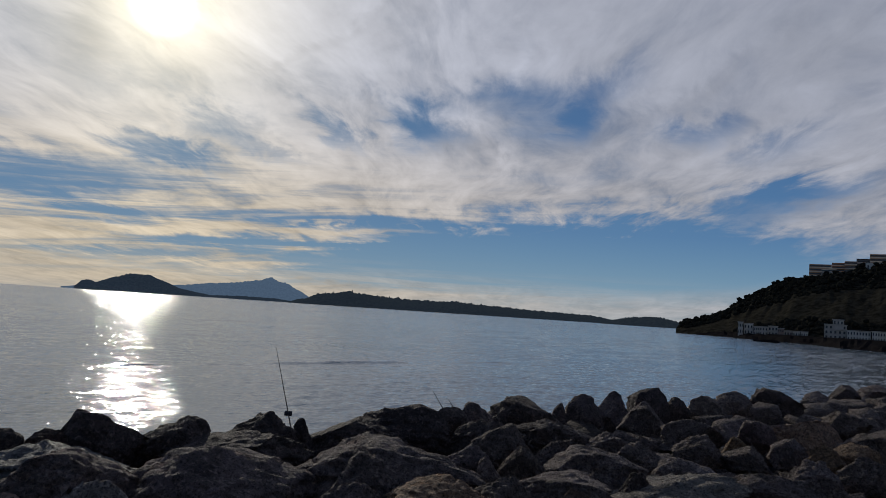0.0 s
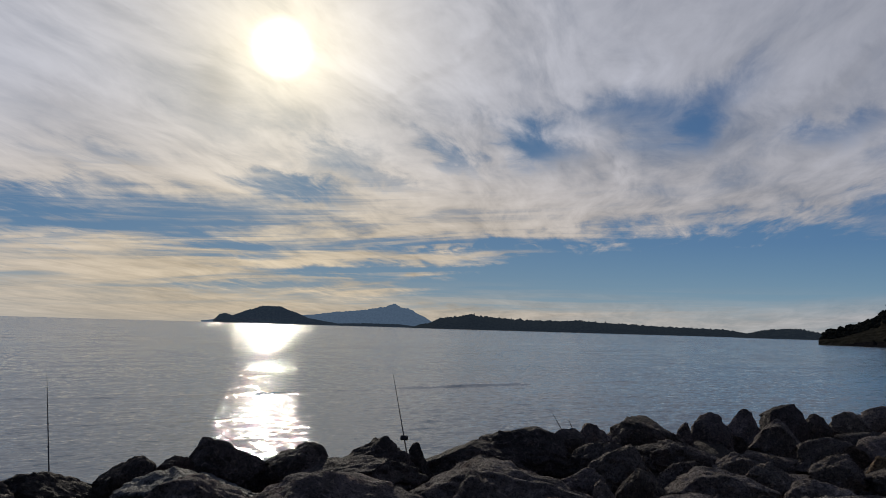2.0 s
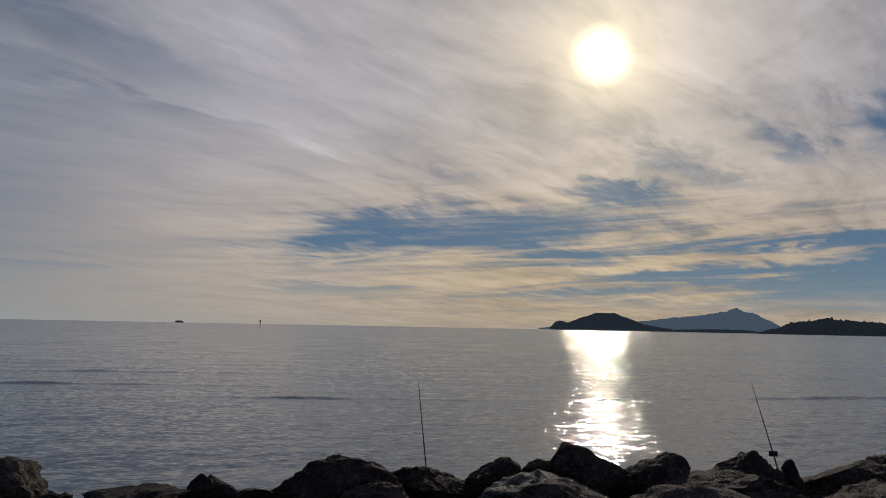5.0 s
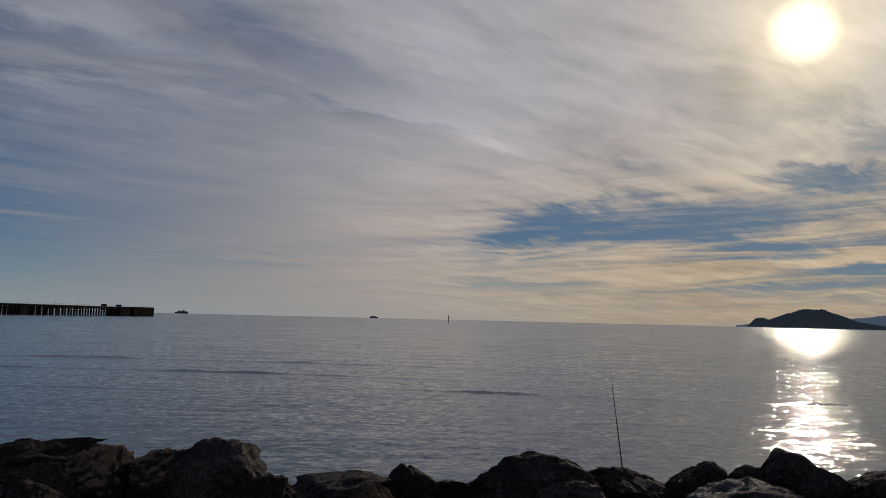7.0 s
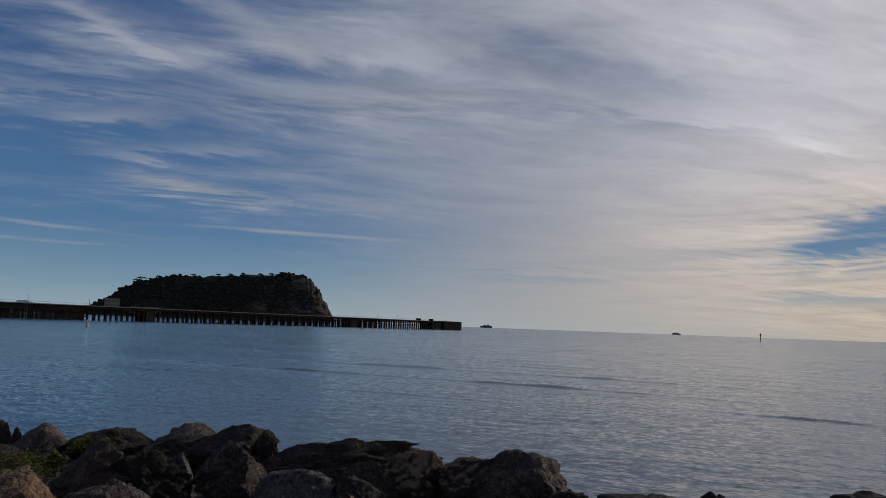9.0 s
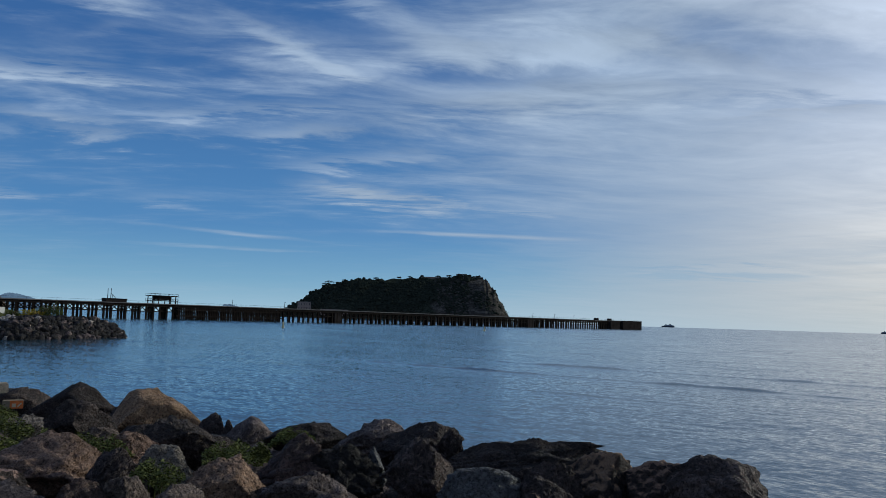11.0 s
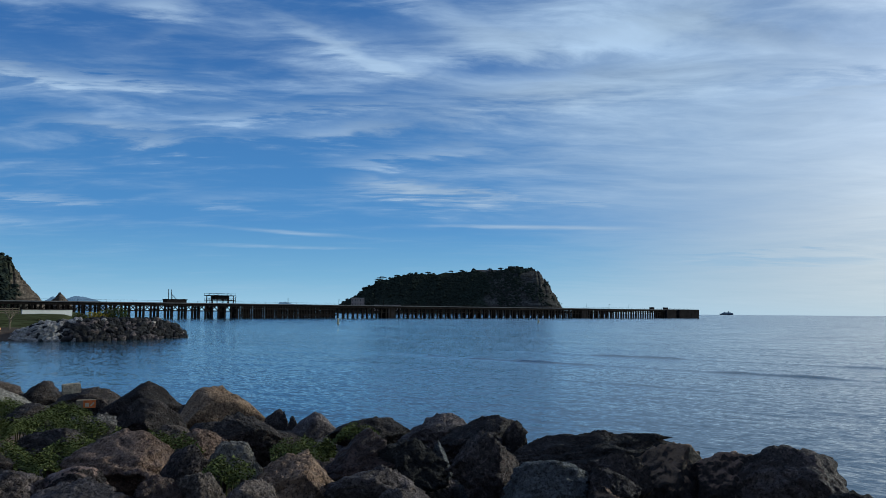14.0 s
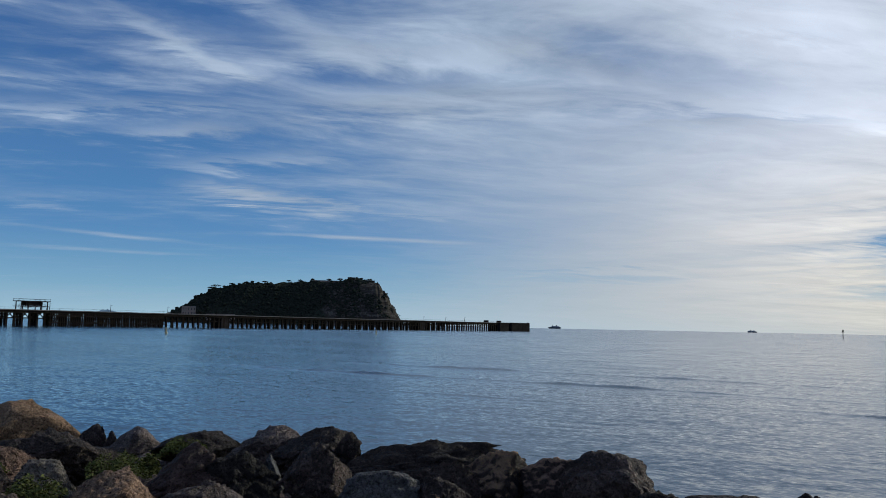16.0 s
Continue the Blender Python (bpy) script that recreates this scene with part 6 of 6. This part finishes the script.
def ferry(az, d, w, h, rz):
    ob = thing("ferry", heading(az) * d, rz)
    bm = bmesh.new()
    r = bmesh.ops.create_cube(bm, size=1.0, matrix=Matrix.Translation((0, 0, h * 0.17)) @ Matrix.Diagonal((w, w * 0.2, h * 0.42, 1)))
    for q in r["verts"]:
        if q.co.z < 0:
            q.co.x *= 0.93
        if q.co.x > 0:
            q.co.y *= 0.3
    part("hull", bm, FERRY_DARK, ob)
    part("deckhouse", box(bmesh.new(), -w * 0.06, 0, h * 0.47, w * 0.78, w * 0.17, h * 0.2, 0, 0.3), FERRY_HULL, ob)
    part("upper_deck", box(bmesh.new(), -w * 0.06, 0, h * 0.63, w * 0.55, w * 0.15, h * 0.14, 0, 0.3), FERRY_HULL, ob)
    part("bridge", box(bmesh.new(), w * 0.16, 0, h * 0.76, w * 0.12, w * 0.14, h * 0.12, 0, 0.2), FERRY_HULL, ob)
    part("funnel", box(bmesh.new(), -w * 0.15, 0, h * 0.84, w * 0.09, w * 0.06, h * 0.28, 0, 0.3), FERRY_DARK, ob)
    part("mast", beam(bmesh.new(), (w * 0.16, 0, h * 0.8), (w * 0.16, 0, h * 1.1), 0.3, 0.2, 6), FERRY_DARK, ob)
    tagged(ob, "grey ferry far out on the horizon", "ferry", "ferries")


ferry(66.0, 4000, 64, 18, 66 + 180)
ferry(52.4, 4000, 44, 13, 52)


# ---------------------------------------------------------------- buildings
def building(name, az0, az1, d, el0, el1, storeys, bays, mat, label, deep=10.0, roof=True, bands=False):
    """A block seen from the water side between two azimuths, with storeys of windows."""
    a, c = heading(az0) * d, heading(az1) * d
    mid, run = (a + c) / 2, c - a
    w = run.length
    z0, z1 = tan_el(el0, d), tan_el(el1, d)
    h = z1 - z0
    ob = thing(name, (mid.x, mid.y, z0), math.degrees(math.atan2(run.y, run.x)))
    back = 1 if (ob.matrix_basis.to_3x3() @ Vector((0, 1, 0))).dot(mid) > 0 else -1
    part("wall", box(bmesh.new(), 0, back * deep / 2, h / 2 - 1.0, w, deep, h + 2.0), mat, ob)
    if roof:
        part("cornice", box(bmesh.new(), 0, back * deep / 2, h + 0.15, w + 0.6, deep + 0.6, 0.35, 0, 0.05), PLASTER, ob)
    sh = h / storeys
    for k in range(storeys):
        if bands:
            part("window_band", box(bmesh.new(), 0, -back * 0.06, sh * (k + 0.6), w * 0.96, 0.16, sh * 0.36), GLASS_DARK, ob)
            part("parapet", box(bmesh.new(), 0, -back * 0.25, sh * (k + 0.15), w, 0.5, sh * 0.3), TUFA if mat is BRICKRED else PLASTER, ob)
            continue
        for j in range(bays):
            x = -w / 2 + w * (j + 0.5) / bays
            win = part("window", box(bmesh.new(), x, -back * 0.03, sh * (k + 0.5), min(1.0, w / bays * 0.45), 0.12, sh * 0.52), GLASS_DARK, ob)
            part("sill", box(bmesh.new(), x, -back * 0.12, sh * (k + 0.22), min(1.3, w / bays * 0.6), 0.25, 0.14), PLASTER, win)
    return tagged(ob, label, "building", "shore buildings")


building("villa", -26.26, -27.58, 410, -0.15, 0.83, 3, 5, PLASTER, "old white three-storey villa on the shore")
building("villa_tower", -26.76, -27.40, 409, 0.80, 1.16, 1, 3, PLASTER, "square white belvedere tower of the villa", 6)
building("row_house", -27.60, -28.96, 406, -0.15, 0.50, 2, 8, WHITEWASH, "long low white house on the shore")
building("row_house", -29.04, -29.96, 404, -0.15, 0.53, 2, 6, WHITEWASH, "long low white house on the shore")
building("row_house", -30.24, -31.06, 396, -0.2, 0.94, 3, 4, WHITEWASH, "tall white house on the shore")
building("apartment_building", -31.08, -35.0, 398, -0.25, 1.68, 4, 13, PLASTER, "large pale four-storey building on the shore")
building("roof_storey", -31.5, -34.6, 401, 1.66, 2.0, 1, 9, PLASTER, "set-back roof storey of the large pale building", 7)
rg = random.Random(21)
a = -20.9
while a > -25.3:
    w = rg.uniform(0.28, 0.6)
    top_el = lerp((a + 20.9) / -4.4, (0, 0.60), (0.35, 0.45), (0.7, 0.32), (1, 0.1)) + rg.uniform(-0.12, 0.1)
    building("town_house", a, a - w, 440 + rg.uniform(-6, 6), -0.2, max(0.05, top_el), 2 if top_el > 0.3 else 1, 3, rg.choice((PLASTER, WHITEWASH, PLASTER_PINK, PLASTER)), "small pale town house on the shore", 7)
    a -= w + rg.uniform(0.0, 0.06)
building("hill_block", -25.26, -26.61, 590, 3.75, 4.81, 4, 6, BRICKRED, "red-brown institutional block on the headland", 14, False, True)
building("hill_block", -26.01, -26.90, 584, 3.75, 4.50, 3, 6, TUFA, "sand-coloured banded terrace block on the headland", 8, False, True)
building("hill_block", -26.62, -27.40, 600, 4.1, 4.94, 4, 6, BRICKRED, "red-brown banded block on the headland", 12, False, True)
building("hill_block", -27.37, -28.10, 588, 4.0, 5.06, 4, 4, BRICKRED, "red-brown banded block with balconies on the headland", 12, False, True)
building("hill_block", -28.06, -28.86, 606, 4.3, 5.24, 3, 4, CONCRETE_DARK, "dark grey block among trees on the headland", 12, False, True)
building("hill_block", -28.83, -29.85, 594, 4.5, 5.56, 4, 6, BRICKRED, "tall red-brown banded block on the headland's crest", 14, False, True)
building("hill_block", -29.86, -30.59, 602, 4.6, 5.42, 3, 6, CONCRETE_DARK, "dark block on the headland's crest", 14, False, True)
building("hill_block", -28.59, -29.79, 584, 4.3, 5.0, 1, 4, WHITEWASH, "white terrace building on the headland", 7, False, False)
building("island_house", 92.95, 92.0, 1470, 0.35, 1.0, 2, 5, PLASTER_PINK, "pink house at the foot of the island", 16)
building("island_house", 91.3, 89.3, 1460, 0.15, 0.50, 1, 8, PLASTER_PINK, "low pink building on the island's shore", 16)
building("island_fort", 80.9, 79.35, 1600, 2.8, 3.22, 1, 8, CONCRETE_DARK, "grey flat-roofed building on the island's top", 30)
building("island_fort", 81.35, 80.8, 1600, 2.8, 3.42, 2, 3, CONCRETE_DARK, "square grey tower on the island's top", 20)
building("island_fort", 83.9, 81.8, 1602, 2.7, 3.14, 1, 8, PLASTER_PINK, "low building among trees on the island's top", 20)


# ---------------------------------------------------------------- trees on the slopes
def woods(name, land, count_, size, label, seed, low=0.0, bare=None, mat=PINE):
    """Rounded tree crowns scattered over a landform, as one mass."""
    rg = random.Random(seed)
    bm = bmesh.new()
    bmesh.ops.create_icosphere(bm, subdivisions=1, radius=1.0)
    ball = [q.co.copy() for q in bm.verts]
    tri = [tuple(q.index for q in f.verts) for f in bm.faces]
    bm.free()
    polys = [q for q in land.data.polygons if q.center.z > low and abs(q.normal.z) > 0.2]
    if bare:
        polys = [q for q in polys if not bare(q)]
    vs = land.data.vertices
    verts, faces = [], []
    for _ in range(count_):
        quad = [vs[k].co for k in rg.choice(polys).vertices]
        a, e = rg.random(), rg.random()
        c = quad[0].lerp(quad[1], a).lerp(quad[3].lerp(quad[2], a), e)
        if noise.noise(c * 0.012 + Vector((seed * 3.1, 0, 0))) < -0.12:
            continue
        r = size * rg.uniform(0.45, 1.15)
        c = c + Vector((0, 0, r * 0.2))
        if rg.random() < 0.06:
            c = c + Vector((0, 0, r * 1.1))
            r *= 1.35
        o = len(verts)
        shift = Vector((rg.uniform(0, 50), 0, 0))
        for q in ball:
            k = 1 + 0.55 * noise.noise(q * 2.1 + shift)
            verts.append(c + Vector((q.x * r * k, q.y * r * k, q.z * r * k * 0.75)))
        faces.extend(tuple(o + i for i in f) for f in tri)
    tagged(new(name, mesh_of(name, verts, faces, mat)), label, "trees", kind="stuff")


def island_bare(q):
    """Bare rock at the sunny end of the island and over its landing."""
    a = math.degrees(math.atan2(-q.center.x, q.center.y))
    return (81.4 < a < 85.0 and q.center.z < 30 - 10 * abs(a - 83.2) + 14 * noise.noise(q.center * 0.05)) or (a < 80.4 and noise.noise(q.center * 0.05) > -0.05 + 0.006 * (q.center.z - 40))


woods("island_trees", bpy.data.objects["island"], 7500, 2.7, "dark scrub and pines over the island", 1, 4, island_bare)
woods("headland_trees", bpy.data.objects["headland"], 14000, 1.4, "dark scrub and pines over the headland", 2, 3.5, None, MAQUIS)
woods("cliff_trees", bpy.data.objects["cliff_headland"], 3200, 2.6, "scrub over the cliff", 3, 8, lambda q: q.center.dot(heading(30)) > 74 + 25 * noise.noise(q.center * 0.04))


def crest_pine(az, d, ground, high, wide, seed):
    """An umbrella pine on the skyline: a bare trunk with limbs under a flat crown of needle clumps."""
    rg = random.Random(seed)
    c = heading(az) * d
    ob = thing("pine_tree", (c.x, c.y, ground - 1.0))
    bm = bmesh.new()
    beam(bm, (0, 0, 0), (0.3, 0, high * 0.62), 0.42, 0.26, 7)
    for k in range(5):
        a_ = k * 1.26 + rg.uniform(-0.3, 0.3)
        beam(bm, (0.25, 0, high * rg.uniform(0.45, 0.6)), (math.cos(a_) * wide * 0.33, math.sin(a_) * wide * 0.33, high * 0.84), 0.2, 0.1, 5)
    part("trunk", bm, PINE, ob)
    verts, faces = [], []
    for _ in range(420):
        a_, r_ = rg.uniform(0, 6.283), math.sqrt(rg.random())
        top = 1 - 0.55 * r_ ** 2
        p_ = Vector((math.cos(a_) * r_ * wide / 2, math.sin(a_) * r_ * wide / 2, high * (0.68 + 0.36 * top * rg.uniform(0.2, 1.0))))
        p_.z += 0.6 * noise.noise(p_ * 0.5)
        o = len(verts)
        for _k in range(4):
            verts.append(p_ + Vector((rg.gauss(0, 1), rg.gauss(0, 1), rg.gauss(0, 0.6))) * 0.42)
        faces += [(o, o + 1, o + 2), (o, o + 2, o + 3), (o, o + 1, o + 3)]
    crown = new("crown", mesh_of("crown", verts, faces, PINE))
    crown.parent = ob
    tagged(ob, "dark umbrella pine on the island's skyline", "tree", "skyline pines")


for k, (az_, el_, high_, wide_) in enumerate(((83.9, 3.08, 11, 7), (82.7, 3.12, 9, 10), (81.9, 3.16, 10, 12), (81.2, 3.16, 9, 13), (85.6, 2.98, 7, 9), (87.3, 2.85, 8, 12), (88.6, 2.75, 9, 11), (90.7, 2.42, 11, 20), (91.0, 2.3, 9, 15), (89.6, 2.62, 8, 12), (84.8, 3.04, 7, 8))):
    crest_pine(az_, 1560, tan_el(el_, 1560) - high_ * 0.45, high_, wide_, 60 + k)
